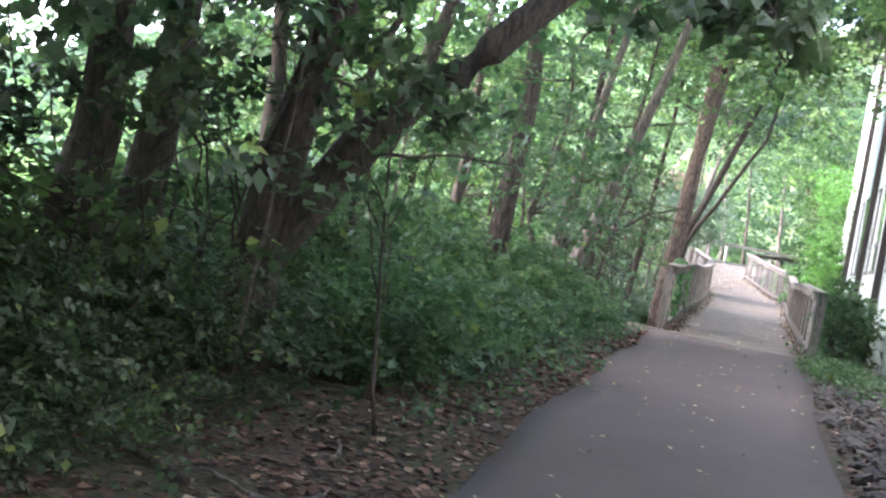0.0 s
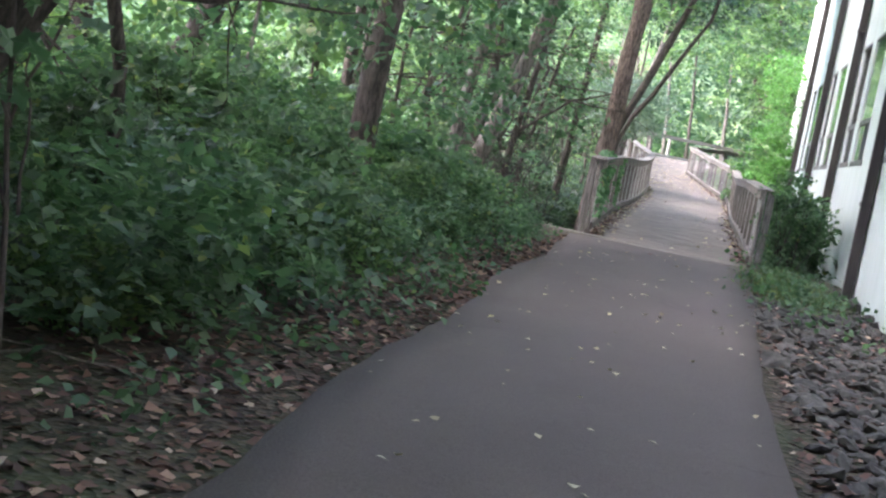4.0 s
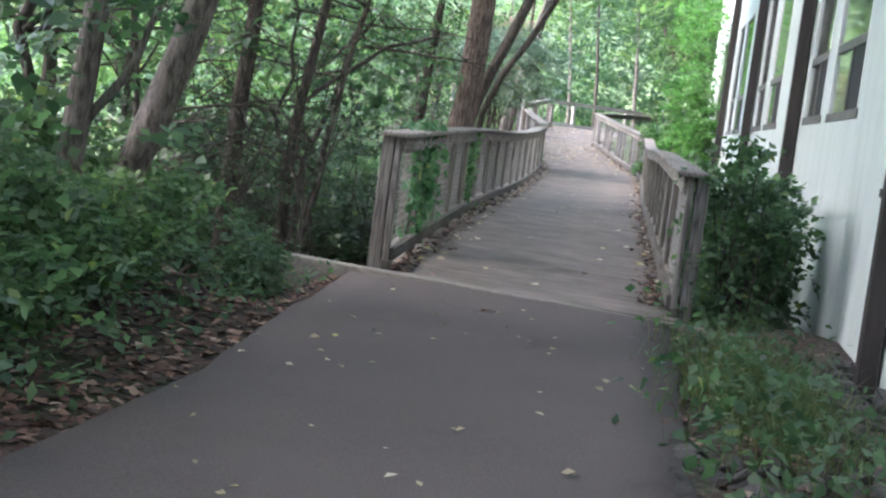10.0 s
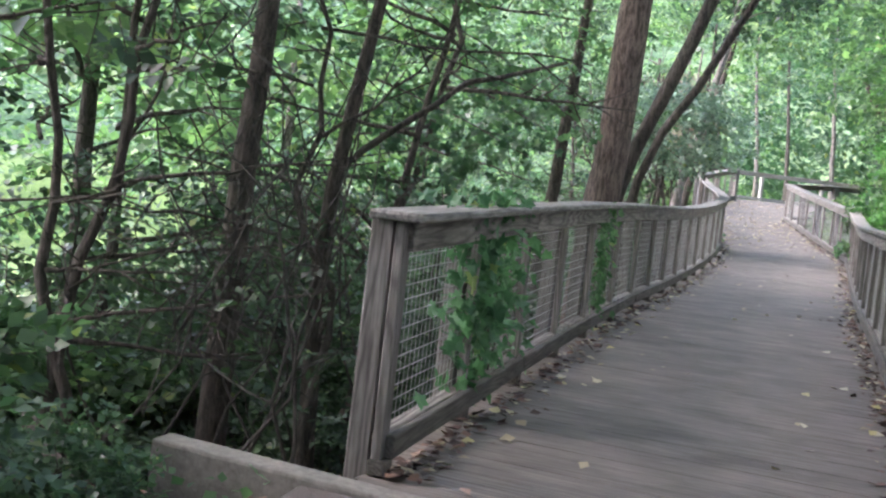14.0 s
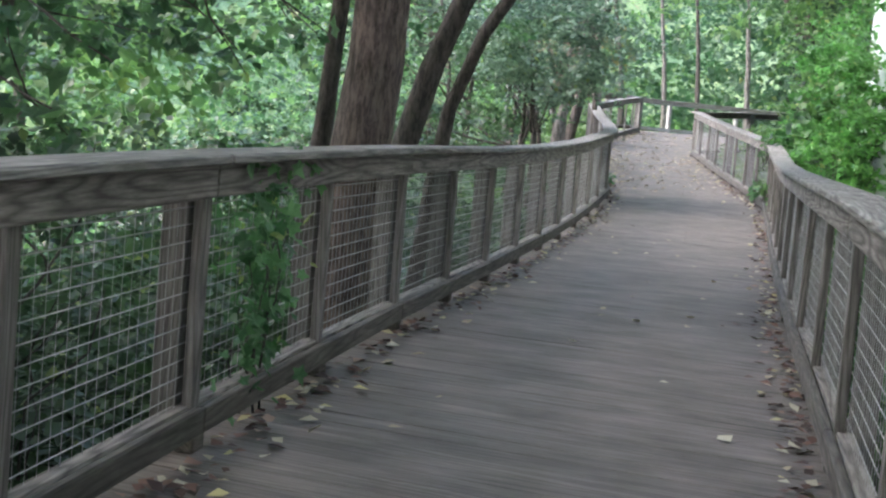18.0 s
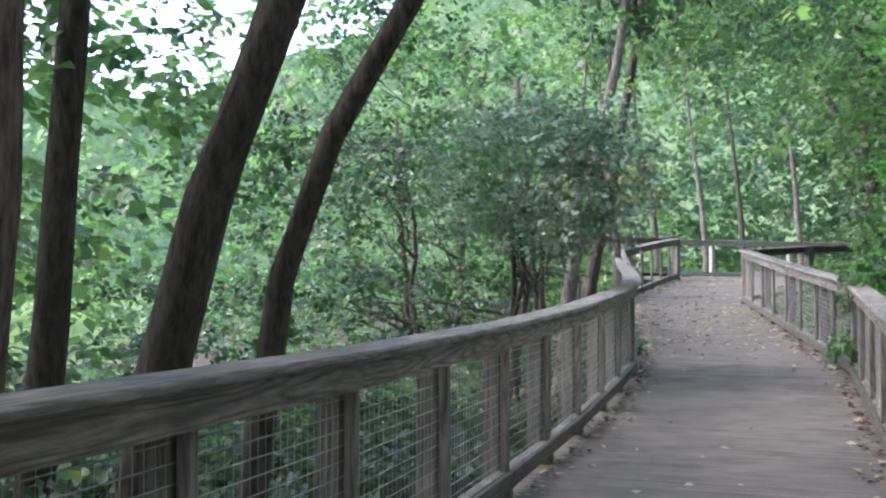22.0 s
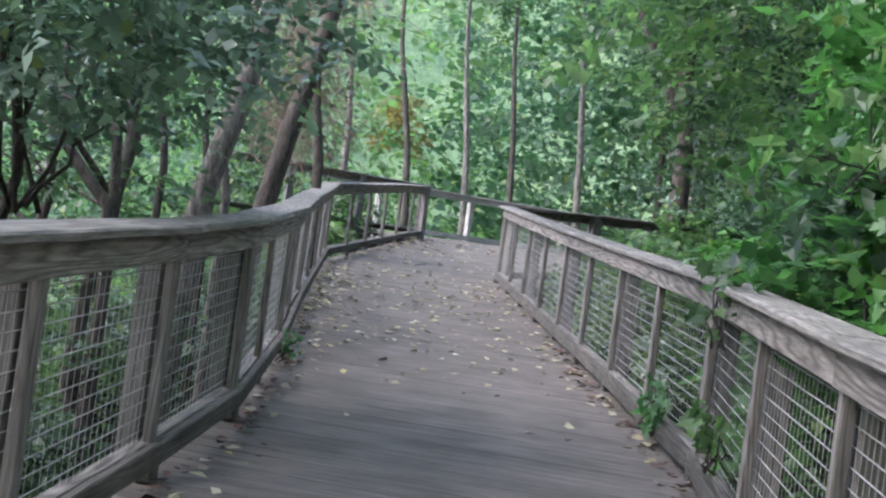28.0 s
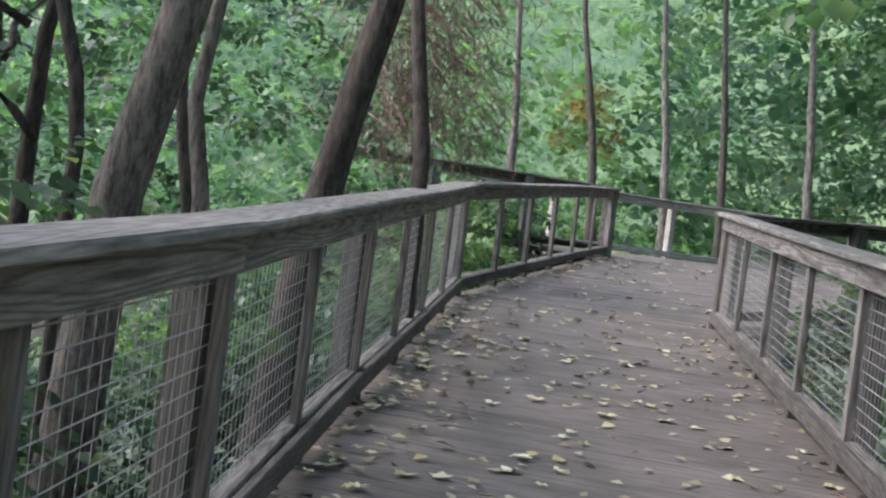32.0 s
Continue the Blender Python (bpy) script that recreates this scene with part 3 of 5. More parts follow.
# windows: frame, transom, opening sash with screen, glass
for k, (a, b_) in enumerate(OPEN):
    m = (a + b_) / 2
    z0, z1, zt = sill_z(m), head_z(m), sill_z(m) + .56
    win = empty("window", (0, 0, 0), label="tall fixed window over a low dark opening sash")
    win.parent = house

    def wpart(name, y0, y1, za, zb, out, inn, mat, label=""):
        ob = wall_part(name, y0, y1, za, zb, out, inn, mat, label)
        ob.parent = win
        return ob
    f = .036
    wpart("window_sill", a - .02, b_ + .02, z0, z0 + .07, .010, .10, FRAME)
    wpart("frame", a, a + f, z0 + .07, z1, .004, .10, TRIM)
    wpart("frame", b_ - f, b_, z0 + .07, z1, .004, .10, TRIM)
    wpart("frame", a + f, b_ - f, z1 - f, z1, .004, .10, FRAME)
    wpart("transom", a + f, b_ - f, zt, zt + .07, .002, .10, FRAME)
    g = wpart("pane", a + f, b_ - f, zt + .07, z1 - f, -.014, .022, GLASS)
    g.visible_shadow = False
    sp = a + (b_ - a) * .42
    wpart("screen", a + f, sp, z0 + .07, zt, -.010, .02, SCREEN, "dark insect screen")
    wpart("sash_stile", sp, sp + .05, z0 + .07, zt, 0, .08, FRAME)
    g = wpart("pane", sp + .05, b_ - f, z0 + .07, zt, -.014, .022, GLASS)
    g.visible_shadow = False
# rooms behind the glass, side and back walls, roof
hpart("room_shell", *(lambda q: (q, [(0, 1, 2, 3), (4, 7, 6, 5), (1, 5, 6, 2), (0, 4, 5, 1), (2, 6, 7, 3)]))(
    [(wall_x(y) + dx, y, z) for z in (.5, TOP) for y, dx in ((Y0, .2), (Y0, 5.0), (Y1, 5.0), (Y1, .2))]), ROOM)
hpart("end_wall", wall_box(Y1 + .02, Y1 + .26, -.9, TOP, -.26, 9.0), BOX_FACES, SIDING)
hpart("end_wall", wall_box(Y0 - .25, Y0, -.9, TOP, 0, 9.0), BOX_FACES, SIDING)
hpart("back_wall", wall_box(Y0, Y1, -.9, TOP, -8.8, 9.0), BOX_FACES, SIDING)
hpart("roof", wall_box(Y0 - .6, Y1 + .6, TOP, TOP + .25, .45, 9.5), BOX_FACES, ROOF)
hpart("gutter", wall_box(Y0 - .6, Y1 + .6, TOP - .02, TOP + .14, .60, -.45), BOX_FACES, BROWN)

# ---------------------------------------------------------------- boardwalk


def wire_mesh(parent, a, b_, z_at, side):
    """A welded wire panel between two posts, square cells, standing plumb and following the slope."""
    a, b_ = Vector(a), Vector(b_)
    L = (b_ - a).length
    verts, faces = [], []
    d = (b_ - a).normalized()
    nrm = Vector((-d.y, d.x, 0))
    r = .0026

    def bar(p, q, u, w):
        k = len(verts)
        for e in (p, q):
            for s, t in ((1, 0), (0, 1), (-1, 0), (0, -1)):
                verts.append(e + u * (s * r) + w * (t * r))
        for i in range(4):
            j = (i + 1) % 4
            faces.append((k + i, k + j, k + 4 + j, k + 4 + i))
    za, zb = z_at(a), z_at(b_)
    rows, cols = 13, max(2, int(L / .060))
    for i in range(rows + 1):
        h = .14 + .745 * i / rows
        bar(a + Vector((0, 0, za + h)), b_ + Vector((0, 0, zb + h)), nrm, Vector((0, 0, 1)))
    for i in range(1, cols):
        t = i / cols
        p = a.lerp(b_, t)
        z = za + (zb - za) * t
        bar(p + nrm * .003 + Vector((0, 0, z + .14)), p + nrm * .003 + Vector((0, 0, z + .885)), d * .45, nrm * .45)
    return mesh_ob("wire_mesh", verts, faces, WIRE, parent)


def railing(line, side, bay=1.34, label="weathered grey wooden railing with wire mesh panels", meshed=True, z_at=None, outer=1, wide=.062, pale=False):
    """A railing along a line; side +1: the walkers are on its +x side."""
    z_at = z_at or (lambda p: deck_z(p[1]))
    # pale swaps every board to the copy with sunlight in its colour
    w_up, w_rail, w_cap, w_low = (WOOD_SUNLIT,) * 4 if pale else (WOOD_UP, WOOD, WOOD_CAP, WOOD_DAMP)
    fence = empty("boardwalk_railing", (line[0][0], line[0][1], z_at(line[0])), label=label, category="railing", group="boardwalk railings")
    inv = Matrix.Translation(fence.location).inverted()
    made = []
    pts = []                                        # bay points along the line
    for p, q in zip(line, line[1:]):
        p, q = Vector((*p, 0)), Vector((*q, 0))
        n = max(1, round((q - p).length / bay))
        pts += [p.lerp(q, i / n) for i in range(n)]
    pts.append(Vector((*line[-1], 0)))
    for i, p in enumerate(pts):
        d = (pts[min(i + 1, len(pts) - 1)] - pts[max(i - 1, 0)]).normalized()
        out = Vector((-d.y, d.x, 0)) * side             # away from the walkers
        turn = math.degrees(math.atan2(d.y, d.x))
        z = z_at(p)
        end = i in (0, len(pts) - 1)
        q = p - out * .0
        made.append(upright("baluster", q.x, q.y, z + .06, z + .975, wide if not end else .09, .040, w_up, fence, turn))
        if end or outer and i % outer == 0:
            o = p + out * .085 + d * random.uniform(.02, .05)
            made.append(upright("post", o.x, o.y, z - .55, z + (.965 if not end else .976), .135 if not end else .10, .09, w_up, fence, turn))
        c = p - out * .005
        made.append(upright("block", c.x, c.y, z, z + .062, .10, .07, w_low, fence, turn))
        if i + 1 < len(pts):
            e = pts[i + 1]
            dz = Vector((0, 0, 1))
            ze = z_at(e)
            if meshed:
                made.append(wire_mesh(fence, p + out * .028, e + out * .028, z_at, side))
            made.append(beam("ledger_board", p + out * .022 + dz * (z + .142), e + out * .022 + dz * (ze + .142), .066, .028, w_rail, fence))
    # long boards, two bays each, butted at the posts
    i = 0
    while i + 1 < len(pts):
        j = min(i + 2, len(pts) - 1)
        a, c = pts[i], pts[j]
        if j - i == 2 and (pts[i + 1] - a).normalized().dot((c - pts[i + 1]).normalized()) < .9995:
            j = i + 1
            c = pts[j]
        d = (c - a).normalized()
        out = Vector((-d.y, d.x, 0)) * side
        za, zc = z_at(a), z_at(c)
        dz = Vector((0, 0, 1))
        e = d * .0015
        jit = random.uniform(-.004, .004)
        # boards sit on the walkers' face of the balusters' line
        made.append(beam("top_rail", a - out * .030 + e + dz * (za + .920), c - out * .030 - e + dz * (zc + .920), .038, .112, w_rail, fence))
        made.append(beam("rail_cap", a + out * (.012 + jit) + e - d * (.09 if i == 0 else 0) + dz * (za + .994), c + out * (.012 + jit) - e + dz * (zc + .994), .215, .034, w_cap, fence, bevel=.008))
        made.append(beam("bottom_rail", a - out * .036 + e + dz * (za + .108), c - out * .036 - e + dz * (zc + .108), .038, .092, w_low, fence))
        i = j
    for ob in made:
        ob.matrix_basis = inv @ ob.matrix_basis if ob.name[:9] != "wire_mesh" else inv
    return fence


railing(LEFT[:5], 1)
railing(LEFT[4:9], 1, outer=2)
railing(LEFT[8:], 1, label="weathered wooden railing of the far platform, open between posts", meshed=False, outer=0, wide=.10)
railing(RIGHT[:5], -1)
railing(RIGHT[4:], -1, outer=2)
railing([(.14, 49.57), (1.3, 51.2), (3.6, 52.2)], -1, label="dark weathered railing turning off round the corner")
FAR_RAIL = [(-4.35, 56.7), (-.85, 60.0), (3.2, 62.7)]
railing(FAR_RAIL, 1, bay=2.4, label="railing along the far side of the crossing walkway, sunlight put into its pale wood", meshed=False, z_at=lambda p: 1.95, pale=True)
railing([(-1.60, 57.0), (-4.9, 53.9)], 1, bay=1.5, label="weathered railing turning off along the crossing walkway", meshed=False, z_at=lambda p: 1.90)



# ---------------------------------------------------------------- trees
def wood_mesh(name, tubes, mat, seg=10):
    verts, faces = [], []
    for i, (pts, radii, s) in enumerate(tubes):
        tube(verts, faces, pts, radii, s, .06, i + 7)
    me = bpy.data.meshes.new(name)
    me.from_pydata([tuple(v) for v in verts], [], faces)
    me.polygons.foreach_set("use_smooth", [True] * len(me.polygons))
    me.materials.append(mat)
    return me


CROWNS = []
for k in range(6):
    mat = (LEAF, LEAF_LIGHT, LEAF, LEAF_LIGHT, LEAF_DARK, LEAF)[k]
    c, p = clumps(300, (2.6, 2.6, 2.2), 22, .27, seed=20 + k, hollow=.35, flat=.45)
    me = spray_mesh("crown", c, 3, 7, .24, .42, .15, mat, seed=k, out=c)
    limbs = []
    rng = np.random.default_rng(60 + k)
    for q in c[rng.choice(len(c), 15, replace=False)]:
        limbs.append((bend((0, 0, min(q[2] - .4, -2.2 + 2.4 * rng.random())), q, 6, .07, int(abs(q[0]) * 999)), np.linspace(.026, .005, 6), 5))
    CROWNS.append((me, wood_mesh("limb_frame", limbs, BARK)))


def tree(base, path, radius, mat, crown=None, label="slender woodland tree with green crown", crown_at=None, crown_scale=1.0, branches=True, top_r=.35, seed=0, extra=()):
    """Trunk through the given places (relative to nothing, in the world), a flared foot and a crown."""
    pts = [Vector(q) for q in path]
    full = [Vector((base[0], base[1], base[2] - .1))] + pts
    # resample with slight crookedness
    res, rad = [], []
    n = 12
    lens = np.cumsum([0] + [(b_ - a).length for a, b_ in zip(full, full[1:])])
    for i in range(n + 1):
        s = lens[-1] * i / n
        j = min(int(np.searchsorted(lens, s, side="right")) - 1, len(full) - 2)
        f = (s - lens[j]) / max(1e-6, lens[j + 1] - lens[j])
        q = full[j].lerp(full[j + 1], f)
        w = noise.noise(Vector((s * .9, seed * 7.3, 0))) * radius * .35
        w2 = noise.noise(Vector((s * .9, seed * 7.3, 9))) * radius * .35
        res.append(q + Vector((w, w2, 0)))
        t = i / n
        rad.append(radius * (1 - (1 - top_r) * t) * (1 + .55 * math.exp(-s / (radius * 2.5))))
    th = empty("tree", tuple(base), label=label, category="tree")
    inv = -Vector(base)
    ob = new("trunk", wood_mesh("trunk", [([q + inv for q in res], rad, 14)], mat))
    ob.parent = th
    for m, (pts2, r0, r1) in enumerate(extra):
        run = np.concatenate([bend(p, q, 5, .02, seed + m + 1 + i)[(1 if i else 0):] for i, (p, q) in enumerate(zip(pts2, pts2[1:]))])
        ob = new("limb", wood_mesh("limb", [([Vector(q) + inv for q in run], np.linspace(r0, r1, len(run)), 10)], mat))
        ob.parent = th
    if crown is not None:
        me, br = CROWNS[crown]
        top = crown_at or tuple(res[-1] + Vector((0, 0, 1.2)))
        for nm, data in (("crown", me), ("limb_frame", br)):
            if nm == "limb_frame" and not branches:
                continue
            o = new(nm, data)
            o.parent = th
            o.matrix_basis = Matrix.Translation(Vector(top) + inv) @ pose(0, 0, 0, 0, 0, seed * 47 % 360) @ Matrix.Diagonal((crown_scale, crown_scale, crown_scale, 1))
    return th


def soil(x, y):
    return (x, y, float(ground_z(x, y)))


# near trees along the walk
tree(soil(-3.05, 7.5), [(-2.92, 7.5, 1.5), (-2.55, 7.55, 3.0), (-2.1, 7.6, 5.5)], .17, BARK, 4, "dark forked maple trunk leaning over the path", crown_scale=1.0, seed=1,
     extra=(([(-2.95, 7.5, .7), (-2.45, 7.6, 1.62), (-1.75, 7.7, 2.35), (-.9, 8.0, 3.3), (-.1, 8.3, 4.8)], .15, .06),))
tree(soil(-3.98, 7.0), [(-3.95, 7.0, 1.5), (-3.9, 7.0, 4.5)], .19, BARK, 4, "dark thick trunk at the wood's edge", seed=2)
tree(soil(-3.85, 7.55), [(-3.8, 7.55, 1.5), (-3.7, 7.6, 4.5)], .17, BARK, None, "dark thick twin trunk at the wood's edge", seed=3)
tree(soil(-2.6, 13.39), [(-2.56, 13.39, 1.23), (-2.53, 13.4, 2.6), (-2.54, 13.4, 3.8), (-2.4, 13.5, 6.5)], .135, BARK, 0, "straight grey-brown trunk among bushes", seed=4)
tree(soil(-2.66, 17.5), [(-2.61, 17.5, .74), (-2.52, 17.5, 1.7), (-2.44, 17.5, 2.25), (-2.1, 17.5, 4.3), (-1.7, 17.6, 7)], .085, BARK_GREY, 1, "slim leaning trunk behind bushes", seed=5,
     extra=(([(-2.58, 17.5, 1.1), (-2.25, 17.55, 1.55), (-2.0, 17.6, 2.3)], .035, .015),))
tree(soil(-2.6, 18.0), [(-2.43, 18.0, .79), (-2.17, 18.0, 1.44), (-2.05, 18.0, 1.88), (-1.93, 18.0, 2.35), (-1.4, 18.1, 4.4), (-.9, 18.2, 6.6)], .115, BARK_GREY, 3, "slim trunk leaning towards the path", seed=6)
tree(soil(-1.58, 28.12), [(-1.55, 28.12, 1.45), (-1.47, 28.12, 2.6), (-1.38, 28.12, 3.6), (-1.25, 28.2, 7.5)], .205, BARK_RED, 0, "thick reddish-brown trunk close to the railing", crown_at=(-1.6, 28.5, 8.2), crown_scale=1.2, seed=8, top_r=.6,
     extra=(([(-1.4, 28.12, 3.4), (-1.0, 28.6, 6.5)], .13, .07),))
tree(soil(-2.0, 29.64), [(-1.6, 29.64, 1.42), (-1.33, 29.64, 2.4), (-1.1, 29.64, 2.85), (-.2, 29.8, 5.5), (.2, 29.9, 7.5)], .115, BARK, 2, "dark leaning trunk beside the railing", crown_scale=1.1, seed=9)
tree(soil(-1.75, 30.36), [(-1.51, 30.36, 1.43), (-1.42, 30.36, 1.8), (-1.18, 30.36, 2.42), (-.9, 30.36, 2.85), (0, 30.5, 4.6), (.3, 30.6, 6.5)], .075, BARK, 3, "crooked dark stem with a knobbly bend", seed=10)
tree(soil(-2.6, 30.17), [(-2.45, 30.17, 1.35), (-2.32, 30.17, 2.8), (-2.1, 30.2, 6.5)], .10, BARK, 1, "slim trunk behind the thick tree", seed=11)
tree(soil(-2.3, 42.76), [(-2.09, 42.76, 1.85), (-1.9, 42.76, 2.65), (-1.5, 42.8, 4.5), (-1.2, 42.9, 6.5)], .125, BARK_GREY, 4, "smooth grey leaning trunk beyond the railing", seed=12)
tree(soil(-2.1, 43.6), [(-2.10, 43.6, 1.9), (-2.18, 43.6, 2.3), (-2.12, 43.6, 2.8), (-2.0, 43.7, 5)], .055, BARK_GREY, None, "thin crooked stem by the grey trunk", seed=13)
tree(soil(-2.4, 45.26), [(-2.1, 45.26, 2.05), (-1.85, 45.26, 3.15), (-1.5, 45.3, 5), (-1.2, 45.4, 7)], .13, BARK, 2, "brown leaning trunk hung with dead twigs", seed=14)
tree(soil(-1.8, 46.5), [(-1.84, 46.5, 2.3), (-2.02, 46.5, 3.4), (-2.0, 46.6, 6)], .075, BARK, None, "dark upright stem by the railing", seed=15)
for i, (x, y, z, x2, z2, r) in enumerate([(-3.45, 58.5, 4.0, -3.62, 5.8, .085), (-2.7, 63, 4.1, -3.2, 6.8, .10), (-1.3, 63, 4.2, -1.64, 6.95, .09), (-.2, 62.8, 4.3, -.5, 7, .09), (1.37, 63, 4.5, 1.09, 7.2, .10)]):
    tree(soil(x * 1.02 + (x - x2) * .6, y), [(x, y, z), (x2, y, z2), (x2 - .1, y + .1, z2 + 2)], r, (BARK_GREY, BARK)[i % 2], (1, None, 3, 0, 2)[i], "thin straight trunk behind the end railing", crown_scale=.7, crown_at=(x2 - .2, y + .4, z2 + 2.6), seed=20 + i)
tree(soil(2.8, 53), [(2.65, 53, 4.2), (2.5, 53, 5.9), (2.5, 53.2, 8)], .19, BARK, 4, "dark forked tree beyond the corner", seed=26, extra=(([(2.66, 53, 3.9), (1.7, 53.1, 5.9)], .10, .06),))

tree(soil(-2.37, 41.60), [(-2.37, 41.60, 1.64), (-2.39, 41.60, 1.94), (-2.42, 41.60, 2.33), (-2.61, 41.60, 2.47), (-2.80, 41.60, 2.92)], 0.050, BARK, None, "dark crooked stem in the shade beyond the railing", seed=90, top_r=.6)
tree(soil(-2.17, 41.00), [(-2.17, 41.00, 1.64), (-2.33, 41.00, 1.80), (-2.55, 41.00, 2.05), (-2.70, 41.00, 2.22)], 0.055, BARK, None, "dark crooked stem in the shade beyond the railing", seed=91, top_r=.6)
tree(soil(-2.58, 43.30), [(-2.58, 43.30, 1.69), (-2.56, 43.30, 2.26), (-2.69, 43.30, 2.57), (-2.85, 43.30, 3.29)], 0.045, BARK, None, "dark crooked stem in the shade beyond the railing", seed=92, top_r=.6)
tree(soil(-2.33, 44.00), [(-2.33, 44.00, 1.79), (-2.45, 44.00, 2.35), (-2.47, 44.00, 2.96), (-2.66, 44.00, 3.38)], 0.040, BARK, None, "dark crooked stem in the shade beyond the railing", seed=93, top_r=.6)
# dry hanging twigs on the brown leaning trunk
def dead_twigs(at, label, seed, wide=.45, n=190, mat=DRY):
    rng = np.random.default_rng(seed)
    th = empty("dead_branch", at, label=label, category="branch")
    tubes = []
    for i in range(n):
        a = np.array([rng.normal(.05, wide), rng.normal(.1, wide), rng.uniform(.9, 3.3)])
        b_ = a + [rng.normal(.15, .34), rng.normal(0, .34), -rng.uniform(.1, .75)]
        tubes.append((bend(a, b_, 5, .07, 200 + i), np.linspace(.0075, .003, 5), 4))
    for i in range(5):
        limb = (bend((rng.normal(0, .15), rng.normal(0, .2), .9), (rng.normal(.1, .6), rng.normal(.1, .6), rng.uniform(1.9, 2.8)), 7, .06, 400 + i), np.linspace(.011, .004, 7), 6)
        new("limb", wood_mesh("limb", [limb], mat)).parent = th
    o = tagged(new("twig_tangle", wood_mesh("twig_tangle", tubes, mat)), "dry brown twigs", kind="stuff")
    o.parent = th


dead_twigs((-3.05, 50.3, 1.9), "tangle of dry brown twigs hanging from a leaning trunk", 45, .42, 800)
dead_twigs((-2.85, 22.0, -.5), "dry brown vines hanging round a dark trunk", 46, .24, 70, TWIG)

# trees added out of view; their crowns block the western sun
for i, (x, y, h) in enumerate(((-6.6, 1.0, 5.0), (-8.6, 5.0, 5.5), (-6.8, -3.2, 5.0), (-9.6, .6, 6.0), (-7.2, 8.2, 5.5))):
    tree(soil(x, y), [(x + .1, y, 2.0), (x + .2, y + .1, h)], .16, BARK, 4, "tree added out of view to block sun at the path's start", crown_scale=1.55, crown_at=(x + .2, y, h + .6), seed=200 + i)
tree(soil(-5.0, 14.0), [(-4.93, 14.1, .8), (-4.72, 14.1, 1.25), (-4.42, 14.1, 1.9), (-3.9, 14.2, 3.2), (-3.4, 14.3, 5.5)], .165, BARK, 1, "dark trunk leaning among the undergrowth", seed=210)
tree(soil(-4.3, 14.8), [(-4.27, 14.8, .6), (-4.22, 14.8, 1.3), (-4.2, 14.9, 3.0), (-4.1, 14.9, 4.5)], .028, BARK_GREY, None, "slender pale stem among the undergrowth", seed=211)
# the wood around: trees on both sides and beyond the end
rng = np.random.default_rng(77)
spots = []
for _ in range(4000):
    if len(spots) >= 30:
        break
    x, y = rng.uniform(-12.5, 20), rng.uniform(-10, 84)
    if -4.6 < x < (9 if y < 41.5 else 3.6) and y < 64.5 and not (y > 41.5 and x > 2.9 and y > 46):
        continue
    if y > 60 and -11 < x < 3 or x < -4 and 35 < y < 70:
        continue
    if x > -2 and y < 43 or (y > 64 and rng.random() < .6):
        continue
    if min([math.hypot(x - a, y - b_) for a, b_ in spots] + [9]) < 3.8:
        continue
    spots.append((x, y))
for i, (x, y) in enumerate(spots):
    h = rng.uniform(4.5, 8.5)
    bz = float(ground_z(x, y))
    lean = rng.normal(0, .35, 2)
    tree((x, y, bz), [(x + lean[0] * .4, y + lean[1] * .4, bz + h * .4), (x + lean[0], y + lean[1], bz + h)], rng.uniform(.06, .15), (BARK, BARK_GREY)[i % 2], int(rng.choice([0, 1, 1, 2, 3, 3, 5])),
         "woodland tree in the surrounding woods", crown_at=(x + lean[0], y + lean[1], bz + h + rng.uniform(-.9, .8)), crown_scale=rng.uniform(.9, 1.45), branches=i % 2 == 0, seed=100 + i)


# ---------------------------------------------------------------- bushes
BUSHES = []
for k, (mat, size, rad, per) in enumerate([(LEAF, .11, (.85, .85, .75), 24), (LEAF_DARK, .10, (.8, .8, .7), 24), (LEAF_LIGHT, .12, (.9, .9, .8), 24), (LEAF_BLUE, .065, (1.0, 1.0, .9), 26), (LEAF, .115, (.7, .7, .9), 24),
                                            (LEAF_DARK, .11, (.8, .8, 1.45), 34), (LEAF, .12, (.8, .8, 1.5), 32), (LEAF_LIGHT, .12, (.85, .85, 1.5), 32), (LEAF, .085, (.42, .42, .85), 22), (LEAF, .09, (.42, .42, 1.0), 22), (LEAF_VIVID, .10, (.72, .72, 1.9), 44)]):
    c, p = clumps(105, rad, per, .12 if rad[0] > .5 else .09, seed=40 + k, hollow=.25, flat=.5)
    c[:, 2] = np.maximum(c[:, 2], -rad[2] * .9)
    me = spray_mesh("foliage", c, 4, per // 4, .11 if rad[0] > .5 else .07, size * 3.0, size * .92, mat, seed=50 + k, out=c, slim=.62)
    r2 = np.random.default_rng(k)
    stems = [(bend((r2.uniform(-.1, .1), r2.uniform(-.1, .1), -rad[2] - .25), q, 6, .04, 5 * k + i), np.linspace(.016, .004, 6), 5) for i, q in enumerate(c[:22])]
    BUSHES.append((me, wood_mesh("stem_frame", stems, TWIG), rad[2]))
BUSH_NAMES = ["leafy green shrub", "dense dark green shrub", "shrub in sunlit-bright green", "grey-green small-leaved bush", "tall green sapling shrub", "tall dark green shrub", "tall leafy green shrub", "tall bright green shrub", "narrow green shrub", "narrow leafy green shrub", "very tall leafy green shrub"]


